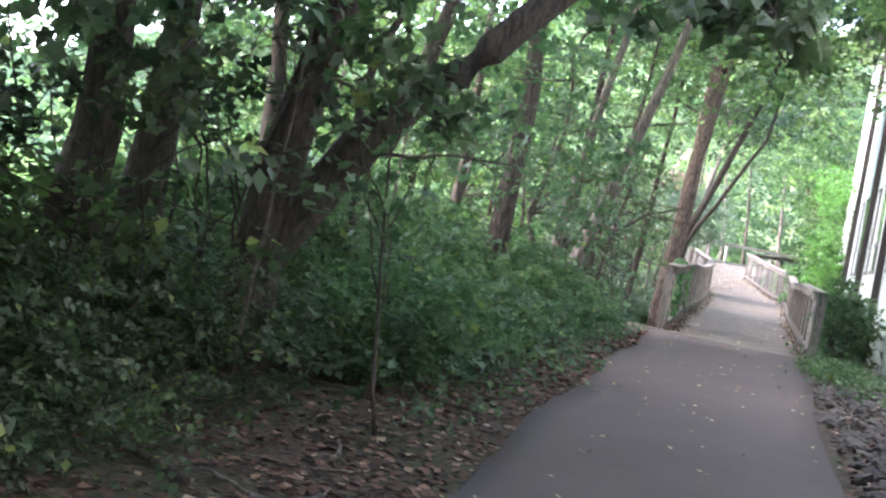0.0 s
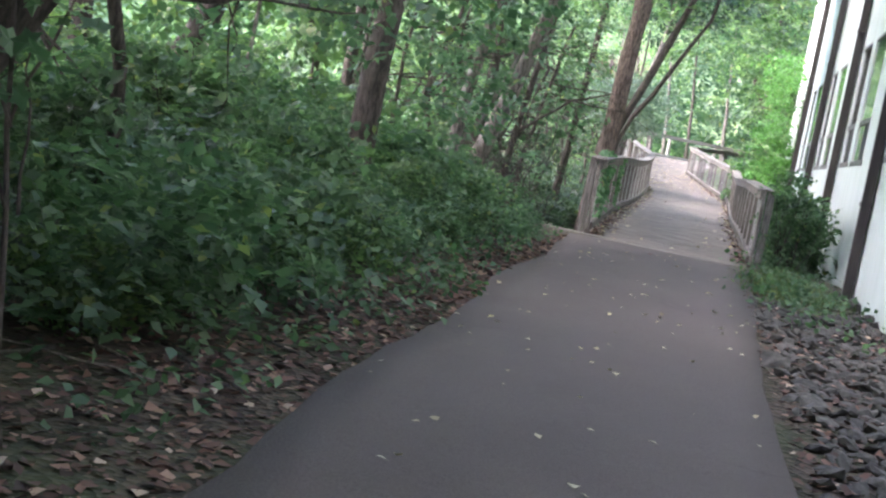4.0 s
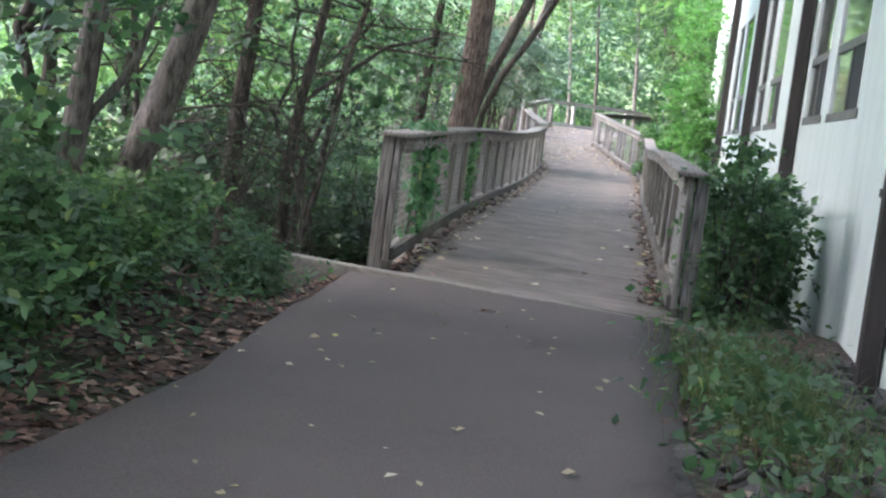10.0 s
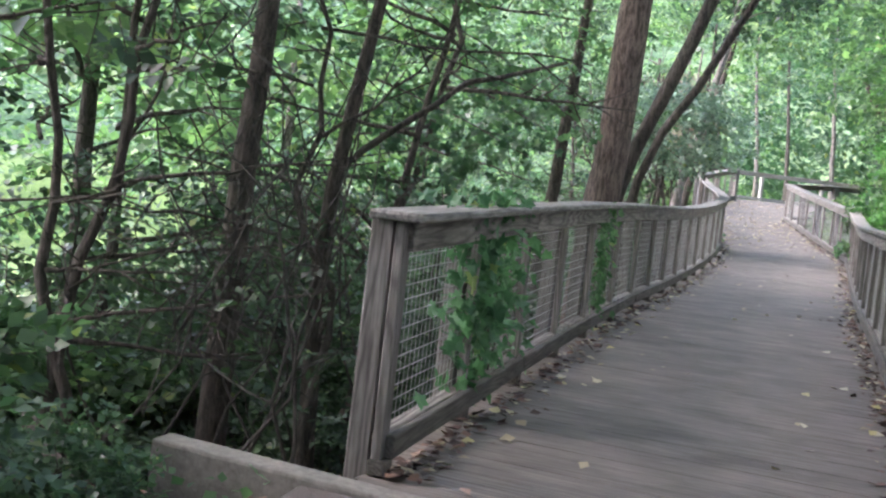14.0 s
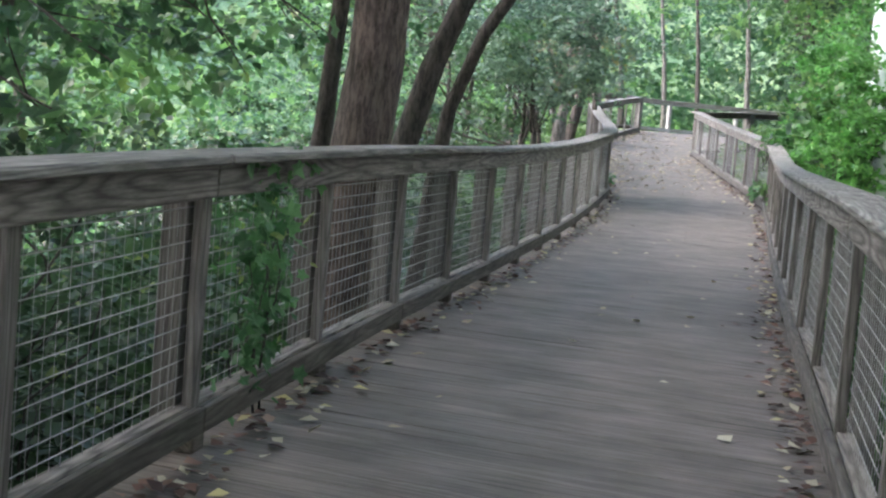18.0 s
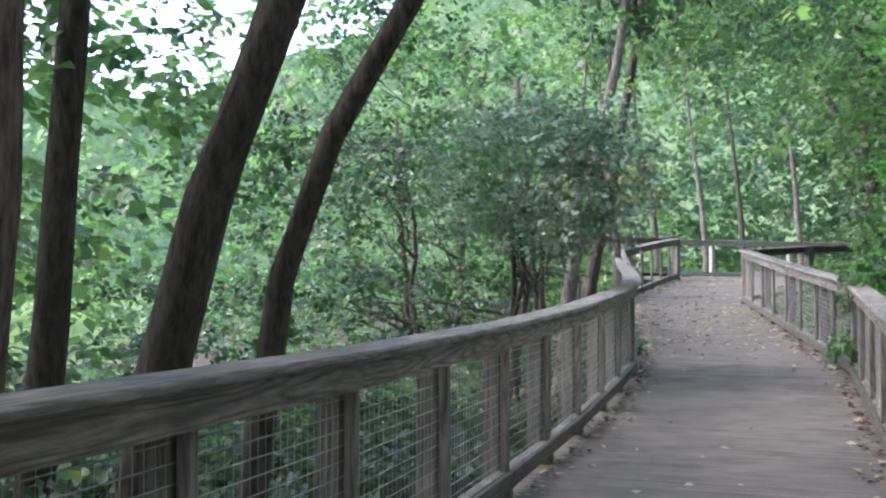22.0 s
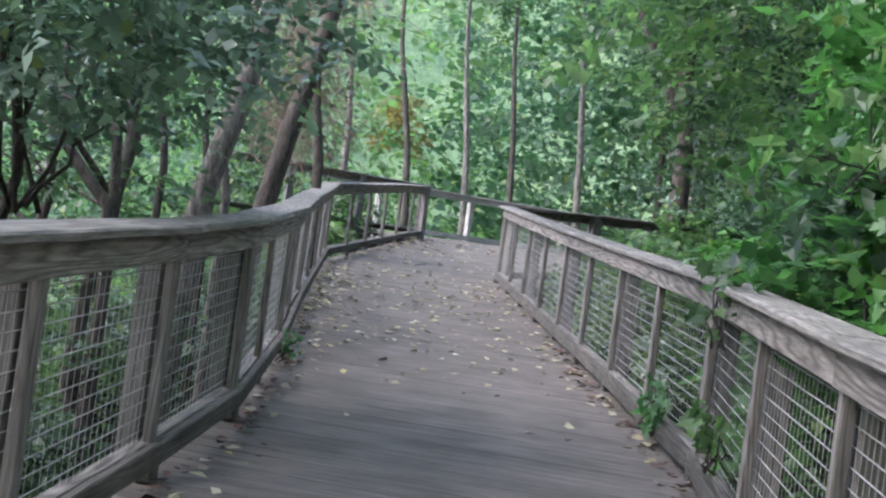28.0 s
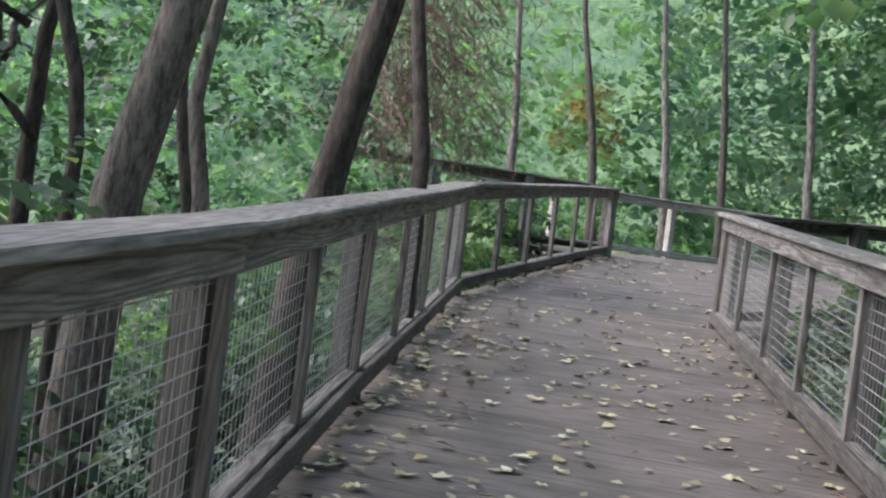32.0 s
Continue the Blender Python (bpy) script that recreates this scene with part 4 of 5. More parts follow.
def bush(x, y, kind, s=1.0, z=None, sz=None, label=None, turn=None):
    me, st, h = BUSHES[kind]
    sz = sz or s
    z = float(ground_z(x, y)) if z is None else z
    th = empty("bush", (x, y, z), label=label or BUSH_NAMES[kind] + " in the undergrowth", category="bush", group="undergrowth")
    t = turn if turn is not None else random.uniform(0, 360)
    for nm, data in (("foliage", me), ("stem_frame", st)):
        o = new(nm, data)
        o.parent = th
        o.matrix_basis = Matrix.Translation((0, 0, h * sz * .93)) @ pose(0, 0, 0, 0, 0, t) @ Matrix.Diagonal((s, s, sz, 1))
    return th


# bare brushy stems
def brush(x, y, h, n, seed):
    rng = np.random.default_rng(seed)
    z = float(ground_z(x, y))
    th = empty("brush", (x, y, z), label="bare tangled grey-brown stems among leaves", category="shrub")
    for i in range(n):
        tubes = []
        tip = np.array([rng.normal(0, .5), rng.normal(0, .5), h * rng.uniform(.6, 1.1)])
        m = bend((rng.normal(0, .08), rng.normal(0, .08), -.05), tip, 8, .10, seed + i)
        tubes.append((m, np.linspace(.016, .004, 8), 6))
        for k in range(3):
            q = m[3 + k]
            tubes.append((bend(q, q + np.array([rng.normal(0, .45), rng.normal(0, .45), rng.uniform(.1, .6)]), 6, .03, seed + 50 * i + k), np.linspace(.007, .002, 6), 5))
        o = new("stem", wood_mesh("stem", tubes, TWIG))
        o.parent = th


random.seed(5)
# undergrowth left of the path
for y in np.arange(2.5, 19, .9):
    for x0, s, kinds in ((-2.25, .5, (0, 0, 4, 2)), (-3.0, .72, (0, 1, 0, 4)), (-4.2, .9, (0, 2, 1, 4))):
        if x0 > -3.5 and y < 6.2 or x0 > -2.6 and (y < 7.5 or y > 11 and random.random() < .45):
            continue
        if y < 9 and x0 > -4:
            kinds, s = ((1, 1, 0, 1) if y < 6 else (0, 2)), s * .7
        bush(x0 + random.uniform(-.25, .25), y + random.uniform(-.3, .3), random.choice(kinds), s * random.uniform(.85, 1.15))
# unseen tall dark shrubs added to shade the start, and leafy screens round the trunks
for i in range(16):
    bush(-4.2 - (i % 4) * 1.5 + random.uniform(-.4, .4), -1.2 - (i // 4) * 1.9 + random.uniform(-.4, .4), 5, random.uniform(1.0, 1.35), label="unseen tall dark shrub added to shade the path's start")
for i, (x, y) in enumerate(((-3.4, 6.5), (-4.2, 6.2), (-2.95, 7.2), (-4.7, 7.2), (-3.6, 8.4))):
    brush(x, y, 2.3, 4, 900 + 17 * i)
for x, y, s in ((-3.0, 4.9, .42), (-3.5, 4.4, .6), (-3.15, 5.7, .42), (-3.7, 5.2, .7)):
    bush(x, y, 1, s, label="low dark green shrub at the path's start")
for x, y, s, kd in ((-4.3, 5.9, .7, 5), (-5.2, 5.6, .9, 5), (-5.6, 4.6, .9, 5)):
    bush(x, y, kd, s, label="tall green shrub at the wood's edge")
for i in range(12):
    y = 10.5 + i * .75
    bush(-4.2 - random.uniform(0, 1.8), y, random.choice((6, 7, 7)), random.uniform(.5, .68))
for x, y, s in ((-2.0, 13.6, .45), (-2.15, 15.7, .5), (-2.3, 16.6, .5), (-1.75, 18.75, .32), (-2.6, 15.0, .7)):
    bush(x, y, random.choice((0, 2, 4)), s)
# low shrubs and bare stems in the dark gully by the boardwalk's start
for x, y, s in ((-3.6, 21.2, .5), (-3.7, 22.4, .6), (-2.9, 23.8, .55), (-3.9, 24.2, .9), (-4.6, 21.4, 1.0), (-4.8, 23.2, 1.1), (-2.5, 25.8, .5), (-2.4, 27.0, .6), (-3.3, 26.2, .8), (-3.1, 28.0, .9)):
    bush(x, y, 1, s, label="low dark green shrub in the gully below the railing")


def bare_tree(x, y, h, r, lean, seed, label="crooked dark tree with bare forking branches", west=False):
    rng = np.random.default_rng(seed)
    z = float(ground_z(x, y))
    th = empty("tree", (x, y, z), label=label, category="tree")
    main = bend((0, 0, -.1), (lean[0], lean[1], h), 12, .07, seed)
    new("trunk", wood_mesh("trunk", [(main, np.linspace(r, r * .45, 12), 9)], BARK)).parent = th
    for k in range(8):
        q = main[4 + k % 7]
        side = np.array([rng.normal(0, 1), rng.normal(0, .6), rng.uniform(-.1, .5)])
        if west:                                    # no limb reaches over the boardwalk
            side[0], side[2] = -abs(side[0]), side[2] + .2
        e = q + side / np.linalg.norm(side) * rng.uniform(.8, 2.0)
        arm = bend(q, e, 9, .05, seed + 31 * k)
        tubes = [(arm, np.linspace(r * .42, .005, 9), 6)]
        for m in range(5):
            a = arm[2 + m]
            d = rng.normal(0, .38, 3) + (e - q) * .22
            tubes.append((bend(a, a + d, 6, .03, seed + 31 * k + m + 1), np.linspace(.008, .002, 6), 5))
        new("limb", wood_mesh("limb", tubes, BARK)).parent = th
    return th


for i, (x, y, h, r, lx, ly) in enumerate(((-3.4, 21.6, 4.2, .045, -.5, .2), (-4.1, 22.2, 4.6, .05, .5, .3), (-2.9, 24.4, 4.4, .05, .7, .4), (-4.6, 24.0, 4.8, .06, -.3, .5), (-2.5, 22.9, 3.6, .035, -.4, .3), (-3.5, 26.0, 4.6, .05, .8, .3), (-5.0, 20.6, 4.4, .05, .4, .2), (-3.2, 17.6, 4.2, .045, .5, .3), (-3.3, 9.6, 4.4, .05, .6, .3))):
    bare_tree(x, y, h, r, (lx, ly), 820 + 7 * i)
for i, (x, y, h, r, lx, ly) in enumerate(((-2.55, 42.4, 5.0, .075, -.25, .2), (-3.3, 43.4, 5.0, .06, .5, .3), (-3.9, 42.2, 4.8, .055, -.6, .2), (-3.1, 39.6, 4.4, .045, -.7, .4), (-4.4, 45.0, 5.2, .07, .3, .3))):
    bare_tree(x, y, h, r, (lx, ly), 930 + 7 * i, west=True)
for i, (x, y) in enumerate(((-2.2, 21.2), (-3.0, 22.3), (-2.5, 23.6), (-3.6, 21.0), (-3.4, 24.0), (-2.1, 24.8))):
    brush(x, y, 2.6, 4, 700 + 13 * i)
tree(soil(-3.3, 23.0), [(-3.2, 23.0, 1.2), (-3.15, 23.0, 3.0), (-3.0, 23.1, 6.5)], .11, BARK, 2, "dark trunk rising from the gully", seed=41)
tree(soil(-2.7, 23.4), [(-2.75, 23.4, 1.0), (-2.6, 23.4, 2.0), (-2.3, 23.5, 4.0), (-2.2, 23.5, 6.0)], .07, BARK, None, "forked dark stem rising from the gully", seed=42, extra=(([(-2.72, 23.4, 1.4), (-1.9, 23.7, 2.15), (-1.3, 24.2, 2.4)], .03, .012),))
# gully left of the boardwalk
for y in np.arange(20.5, 41, 1.0):
    for x0 in (-2.6, -3.6, -5.0):
        if y < 24.6 and x0 > -4:
            continue
        bush(x0 + random.uniform(-.3, .3), y + random.uniform(-.4, .4), random.choice((1, 1, 1) if x0 > -4 else (1, 1, 0, 0)), random.uniform(.7, 1.0) * (1.0 if x0 > -4 else 1.35))
# grey-green bush tree left of the bend
def grey_tree():
    at = Vector((-2.35, 39.7, float(ground_z(-2.35, 39.7))))
    th = empty("tree", tuple(at), label="rounded grey-green small-leaved tree beside the boardwalk", category="tree")
    c, p = clumps(330, (1.3, 1.35, .95), 1, .22, seed=91, hollow=.3, flat=.5)
    c = c[c[:, 2] > -.8]
    mid = np.array([.60, -1.0, 2.88 - at.z])
    o = new("crown", spray_mesh("crown", c, 4, 8, .20, .28, .074, LEAF_BLUE, seed=92, out=c, slim=.55))
    o.parent, o.location = th, tuple(mid)
    tubes = [(bend((dx, dy, -.1), mid + np.array([dx * 3, .3, -.2]), 8, .06, 93 + i), np.linspace(.045, .02, 8), 9) for i, (dx, dy) in enumerate(((-.1, 0), (-.12, .08)))]
    tubes += [(bend(mid * .62, q + mid, 6, .05, 110 + i), np.linspace(.016, .004, 6), 5) for i, q in enumerate(c[:5])]
    o = new("trunk", wood_mesh("trunk", tubes, BARK))
    o.parent = th


grey_tree()
for x, y, s in ((-3.6, 41.0, .9), (-4.4, 42.6, 1.1), (-2.6, 40.2, .6), (-2.7, 44.3, .7)):
    bush(x, y, 3, s, label="grey-green small-leaved bush beside the boardwalk")
for y in np.arange(40.5, 58, 1.1):
    for x0 in (-3.6, -5.0):
        bush(x0 + random.uniform(-.3, .3), y, random.choice((1, 0, 2)), random.uniform(.7, 1.0))
# between the right railing and the building
for x, y, s, kd in ((1.50, 19.35, .80, 8), (1.55, 20.1, .82, 8), (1.85, 20.5, .92, 8), (1.65, 21.2, .7, 9), (1.9, 22.0, 1.0, 9), (1.75, 23.4, .8, 9), (1.85, 25.2, .85, 9), (1.8, 27.0, 1.0, 9), (1.9, 28.6, .48, 7), (1.9, 29.8, .55, 6),
                 (2.0, 31.0, .50, 7), (2.05, 32.6, .45, 6), (2.05, 34.0, .42, 6), (2.12, 35.2, .50, 7), (2.15, 36.0, .70, 10), (2.2, 37.0, .85, 10), (2.2, 38.0, .92, 10), (2.2, 39.0, .95, 10), (2.25, 40.2, .90, 10), (2.5, 41.2, .8, 6), (2.0, 38.4, .45, 5)):
    bush(x, y, kd, s, label="green shrub squeezed between railing and pale building")
for y in np.arange(41.6, 62, 1.1):
    for x0, s in ((2.3, .85), (3.4, 1.1), (4.9, 1.3), (7.0, 1.6)):
        if y > 48.5 and x0 < 5 and y < 62:
            continue
        bush(x0 + random.uniform(-.3, .3) - max(0, (y - 42) * .1), y, random.choice((0, 2, 0, 3, 4)), s * random.uniform(.9, 1.2))
for y in np.arange(41.8, 48.6, .75):
    bush(along(RIGHT, y) + random.uniform(1.0, 1.3), y, 7, random.uniform(.62, .75), label="broad-leaved bright shrub leaning over the railing")
    bush(along(RIGHT, y) + random.uniform(2.1, 2.9), y + .3, random.choice((6, 7)), random.uniform(.62, .78), label="tall broad-leaved shrub beside the boardwalk")


def thicket(name, n, lo, hi, top, per, spread, size, mat, label, seed, keep):
    """Distant undergrowth and low boughs as one mass of leaf sprays."""
    rng = np.random.default_rng(seed)
    c = np.column_stack([rng.uniform(lo[0], hi[0], n), rng.uniform(lo[1], hi[1], n), rng.random(n) ** 1.5 * top])
    gap = np.array([noise.noise(Vector(q) * .45 + Vector((seed, 0, 0))) for q in c])
    c = c[(gap > -.12) & keep(c)]
    c[:, 2] += ground_z(c[:, 0], c[:, 1])
    return tagged(new(name, spray_mesh(name, c, 3, per // 3, spread, size * 3, size, mat, seed=seed)), label, "undergrowth", kind="stuff")


def canopy():
    """Leafy boughs that meet over the walk."""
    rng = np.random.default_rng(14)
    n = 2700
    c = np.column_stack([rng.uniform(-6.0, 4.5, n), rng.uniform(-5, 66, n), rng.uniform(5.0, 9.0, n)])
    gap = np.array([noise.noise(Vector(q) * Vector((.3, .3, .6)) + Vector((5, 0, 0))) for q in c])
    low = smooth(41, 48, c[:, 1]) * 1.4
    c[:, 2] += ground_z(c[:, 0], c[:, 1]) * .8 - low * rng.random(n)
    roof = (c[:, 1] < 42) & (c[:, 0] > 1.7)
    keep = (gap > -.14 + .10 * (c[:, 1] < 12) - .2 * ((c[:, 1] > 17) & (c[:, 1] < 34))) & ~roof
    c = c[keep]
    shy = (c[:, 1] > 51) | (c[:, 1] > 40) & (c[:, 1] < 46) & (c[:, 0] < -2.0) | (c[:, 1] > 7) & (c[:, 1] < 19) & (c[:, 0] < -1.2) & (gap[keep] < .12)
    c = c[~shy]
    return tagged(new("canopy", spray_mesh("canopy", c, 3, 7, .34, .42, .14, LEAF_LIGHT, seed=15)), "leafy boughs of the woodland meeting overhead", "foliage", kind="stuff")


canopy()


def boughs(n, lo, hi, size, mat, label, seed, gap_at=-.02):
    """Low leafy boughs reaching out between the trunks."""
    rng = np.random.default_rng(seed)
    c = rng.uniform(lo, hi, (n, 3))
    gap = np.array([noise.noise(Vector(q) * Vector((.55, .55, .9)) + Vector((seed, 3, 0))) for q in c])
    c = c[gap > gap_at]
    c[:, 2] += np.interp(c[:, 1], G_Y, G_Z)
    return tagged(new("low_boughs", spray_mesh("low_boughs", c, 4, 7, .17, size * 3, size, mat, seed=seed)), label, "foliage", kind="stuff")


boughs(400, (-4.4, 20.5, 1.75), (-1.75, 39, 4.8), .088, LEAF, "leafy low boughs hanging beside the boardwalk", 61)
# dark leaf colour carries the shade low down and in the gully
boughs(420, (-7.0, 20.3, .2), (-3.2, 33, 4.6), .11, LEAF_DARK, "low boughs in the gully, shade put into their dark green", 62, .05)
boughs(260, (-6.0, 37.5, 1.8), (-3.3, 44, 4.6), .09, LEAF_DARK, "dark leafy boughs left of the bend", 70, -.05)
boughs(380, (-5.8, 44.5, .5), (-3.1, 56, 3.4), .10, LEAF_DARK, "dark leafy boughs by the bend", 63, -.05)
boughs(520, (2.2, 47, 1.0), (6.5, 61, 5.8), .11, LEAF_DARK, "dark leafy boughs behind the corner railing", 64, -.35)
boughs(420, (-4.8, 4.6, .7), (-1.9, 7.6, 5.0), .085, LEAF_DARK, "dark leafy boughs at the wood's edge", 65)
boughs(210, (-4.4, 9.5, 1.6), (-2.2, 19, 4.2), .095, LEAF, "leafy boughs leaning towards the path", 66)
boughs(150, (-2.7, 9.8, .9), (-1.45, 18.6, 3.4), .09, LEAF, "leafy sprays overhanging the path's edge", 69, -.05)
boughs(150, (-2.4, 9.5, .05), (-1.3, 18.4, .6), .062, LEAF, "low leafy sprays along the path's edge", 73, -.3)
# added high above the view to keep sun off deck and facade
boughs(560, (-7.0, 23, 5.4), (-1.6, 41, 8.4), .13, LEAF, "high leafy boughs added to shade boardwalk and facade", 74, -.02)
boughs(150, (1.75, 36.3, 1.5), (2.5, 40.6, 4.3), .095, LEAF_VIVID, "leafy sprays of a tall shrub against the building", 75, -.08)
boughs(280, (-5.5, 35, -.9), (-1.95, 44.5, 1.2), .085, LEAF_DARK, "leafy undergrowth below the grey-green tree in shade-dark colour", 76, -.2)
boughs(220, (1.75, 40.2, -.9), (3.4, 47.5, .75), .075, LEAF_DARK, "leaves below the corner railing in shade-dark colour", 104, -.25)
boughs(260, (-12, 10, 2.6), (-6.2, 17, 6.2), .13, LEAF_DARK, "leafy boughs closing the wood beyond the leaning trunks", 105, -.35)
# this and the next are light blockers added above the start, outside the view
boughs(260, (-6.0, .5, 1.9), (-3.3, 4.0, 3.6), .085, LEAF_DARK, "dark boughs added to block light on the undergrowth by the start", 106, -.5)
boughs(300, (-5.0, .5, 2.9), (-1.3, 7.6, 5.4), .10, LEAF, "unseen leafy boughs added to shade the path's start", 77, -.1)
boughs(190, (-3.2, 3.0, -.02), (-2.2, 5.4, .30), .04, LEAF_DARK, "fine weeds along the litter's edge in shade-dark colour", 102, -.4)
boughs(170, (-4.6, 22.0, -.1), (-2.15, 26.8, 1.05), .065, LEAF_DARK, "leaves behind the first railing panels in shade-dark colour", 103, -.3)
boughs(420, (-4.3, 3.0, -.02), (-2.4, 6.8, .75), .042, LEAF_DARK, "fine undergrowth at the wood's edge, deep shade put into its colour", 96, -.35)
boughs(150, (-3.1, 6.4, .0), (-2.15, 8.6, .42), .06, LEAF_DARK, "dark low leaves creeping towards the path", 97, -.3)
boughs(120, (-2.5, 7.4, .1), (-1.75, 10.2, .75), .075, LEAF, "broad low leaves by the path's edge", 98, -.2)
boughs(420, (-5.6, 21.5, -1.3), (-2.1, 33, .75), .07, LEAF_DARK, "low leaves in the gully below the railing in shade-dark colour", 99, -.25)
# shaded copy of the vivid shrub's foliage, darker in colour below
boughs(110, (1.75, 36.2, -.3), (2.4, 40.4, 1.6), .085, LEAF_DARK, "lower leaves of the tall shrub, shade put into their colour", 101, -.2)
# five more added light blockers, overhead and west, outside the view
boughs(260, (-10, -3, 1.5), (-5.0, 8, 6.0), .13, LEAF_DARK, "leafy boughs added to block sun west of the start", 78, -.2)
boughs(420, (-12, -5, 2.6), (-6.4, 8, 7.5), .14, LEAF_DARK, "unseen dark boughs added to block sun west of the start", 91, -.5)
boughs(620, (-6.5, -7, 3.5), (2.0, 4.5, 5.6), .12, LEAF_DARK, "unseen dense canopy added to shade the path's start", 95, -.6)
boughs(380, (-4.8, .8, 2.75), (-1.3, 6.0, 3.9), .10, LEAF_DARK, "unseen dense boughs added to darken the wood's edge", 92, -.6)
boughs(620, (-9, -2, 4.6), (-2.2, 9, 7.2), .13, LEAF_DARK, "unseen dense dark boughs added to shade the wood's edge", 84, -.5)
boughs(260, (-5.0, 51, 4.6), (1.8, 56.5, 7.6), .12, LEAF, "leafy maple boughs hanging over the crossing walkway", 85, -.2)
boughs(300, (-2.0, 63, 4.3), (6.5, 67, 7.5), .12, LEAF_LIGHT, "leafy maple boughs drooping behind the crossing walkway", 90, -.1)
boughs(420, (1.5, 49, 4.4), (8.5, 60, 8.4), .12, LEAF_DARK, "dark maple boughs beyond the corner railing", 86, -.3)
boughs(90, (1.75, 34.6, 1.0), (2.2, 37.0, 3.8), .065, LEAF_VIVID, "leafy sprays hanging in front of the pale building", 87, -.3)
boughs(260, (-7.5, 38, .2), (-3.3, 47, 2.9), .085, LEAF_DARK, "dark undergrowth round the grey-green tree", 93, -.3)
boughs(200, (-9.0, 46, 1.6), (-3.9, 56, 5.6), .10, LEAF, "dark boughs behind the leaning trunks", 94, -.2)
boughs(200, (-.6, 45, 3.2), (3.4, 55, 5.6), .10, LEAF, "leafy boughs over the platform", 67, .05)
everywhere = lambda c: c[:, 0] < 99
clearing = lambda c: (c[:, 1] > 60) | (c[:, 2] < .9) | (np.sin(c[:, 0] * 91.7 + c[:, 1] * 37.3) > .25)
# the gully's shade is put into the leaf colour of these two
thicket("gully_undergrowth", 700, (-5.6, 20.6), (-2.3, 41), 1.5, 21, .22, .11, LEAF_DARK, "undergrowth filling the gully, its shade put into dark green", 6, lambda c: (c[:, 0] < along(LEFT, 30) - .8) & ((c[:, 1] > 23.2) | (c[:, 0] < -4.2)))
thicket("undergrowth", 700, (-8.5, 20), (-4, 34), 2.6, 22, .28, .13, LEAF_DARK, "undergrowth on the gully's far bank in shade-dark colour", 7, everywhere)
thicket("undergrowth", 1800, (-13, -4), (-5.0, 64), 4.6, 22, .32, .16, LEAF, "green leafy undergrowth deeper in the wood", 1, clearing)
thicket("undergrowth", 1500, (-13, -4), (-5.6, 64), 2.6, 22, .30, .15, LEAF, "green undergrowth deeper in the wood", 2, clearing)
thicket("undergrowth", 620, (-11, 33), (-4.2, 52), 2.6, 22, .3, .13, LEAF, "green undergrowth beyond the grey-green tree", 5, everywhere)
# sunlit patch beyond the walkway, made by the brighter leaf colour
thicket("undergrowth", 380, (-12, 66), (0, 84), 4.5, 22, .45, .2, LEAF_LIGHT, "undergrowth beyond the crossing walkway, sunlight put into its light green", 3, everywhere)
thicket("undergrowth", 420, (0, 66), (14, 84), 4.5, 22, .45, .2, LEAF_FAR, "green undergrowth beyond the end of the boardwalk", 8, everywhere)
thicket("undergrowth", 900, (4.6, 42.5), (18, 66), 4.5, 22, .4, .18, LEAF, "green undergrowth behind the building", 4, everywhere)


# far woods closing the view: one thick belt of leaves
def far_woods(seed, n, a0, a1, mat, label):
    rng = np.random.default_rng(seed)
    ang = rng.uniform(a0, a1, n)
    tall = 13 - 6.5 * smooth(-.3, -.8, np.cos(ang))
    rad = rng.uniform(24, 40, n)
    c = np.stack([rad * np.cos(ang), 30 + rad * 1.55 * np.sin(ang), tall * rng.random(n) ** 1.3], 1)
    c = c[~((c[:, 0] > 1) & (c[:, 1] < 42) & (c[:, 0] < 13))]
    c[:, 2] += ground_z(c[:, 0], c[:, 1])
    ob = new("far_woods", spray_mesh("far_woods", c, 3, 6, .75, 1.1, .34, mat, seed=seed, slim=.65))
    return tagged(ob, label, "woods", kind="stuff")


# sunlight on the far belt comes from its brighter leaf colour
far_woods(3, 4400, radians(95), radians(410), LEAF_LIGHT, "woods closing the view beside the path in sunlit-bright green")
far_woods(4, 1600, radians(50), radians(95), LEAF_FAR, "green woods closing the view beyond the boardwalk's end")
boughs(36, (-4.4, 70, 2.4), (-3.2, 71.5, 4.2), .16, LEAF_AUTUMN, "orange-yellow autumn leaves glowing beyond the end railing", 68, -1)


def backdrop():
    """The wood's far side, a mottled, faintly glowing ring beyond everything."""
    rng = np.random.default_rng(2)
    n, verts, faces = 240, [], []
    for i in range(n):
        a = 2 * math.pi * i / n
        h = 27 + 6 * noise.noise(Vector((math.cos(a) * 6, math.sin(a) * 6, 0))) + rng.normal(0, .5)
        h -= 17 * float(smooth(-.3, -.75, math.cos(a)))
        x, y = 66 * math.cos(a), 30 + 92 * math.sin(a)
        verts += [(x, y, -3), (x * 1.01, 30 + (y - 30) * 1.01, h)]
    for i in range(n):
        j = (i + 1) % n
        faces.append((2 * i, 2 * i + 1, 2 * j + 1, 2 * j))
    return tagged(mesh_ob("backdrop", verts, faces, FAR_GLOW), "wall of distant woods, haze and glow put into its light green", "woods", kind="structure")


backdrop()


# ---------------------------------------------------------------- litter, stones, grass, vines, sticks
def scatter(name, xy, size, mat, label, category, lift=.008, flat=.8, zf=None, seed=1, slim=.6, fold=.1):
    xy = np.array(xy)
    z = (zf or ground_z)(xy[:, 0], xy[:, 1]) + lift
    me = leaf_mesh(name, np.column_stack([xy, z]), size, mat, flat=flat, slim=slim, fold=fold, seed=seed, droop=0)
    return tagged(new(name, me), label, category, kind="stuff")


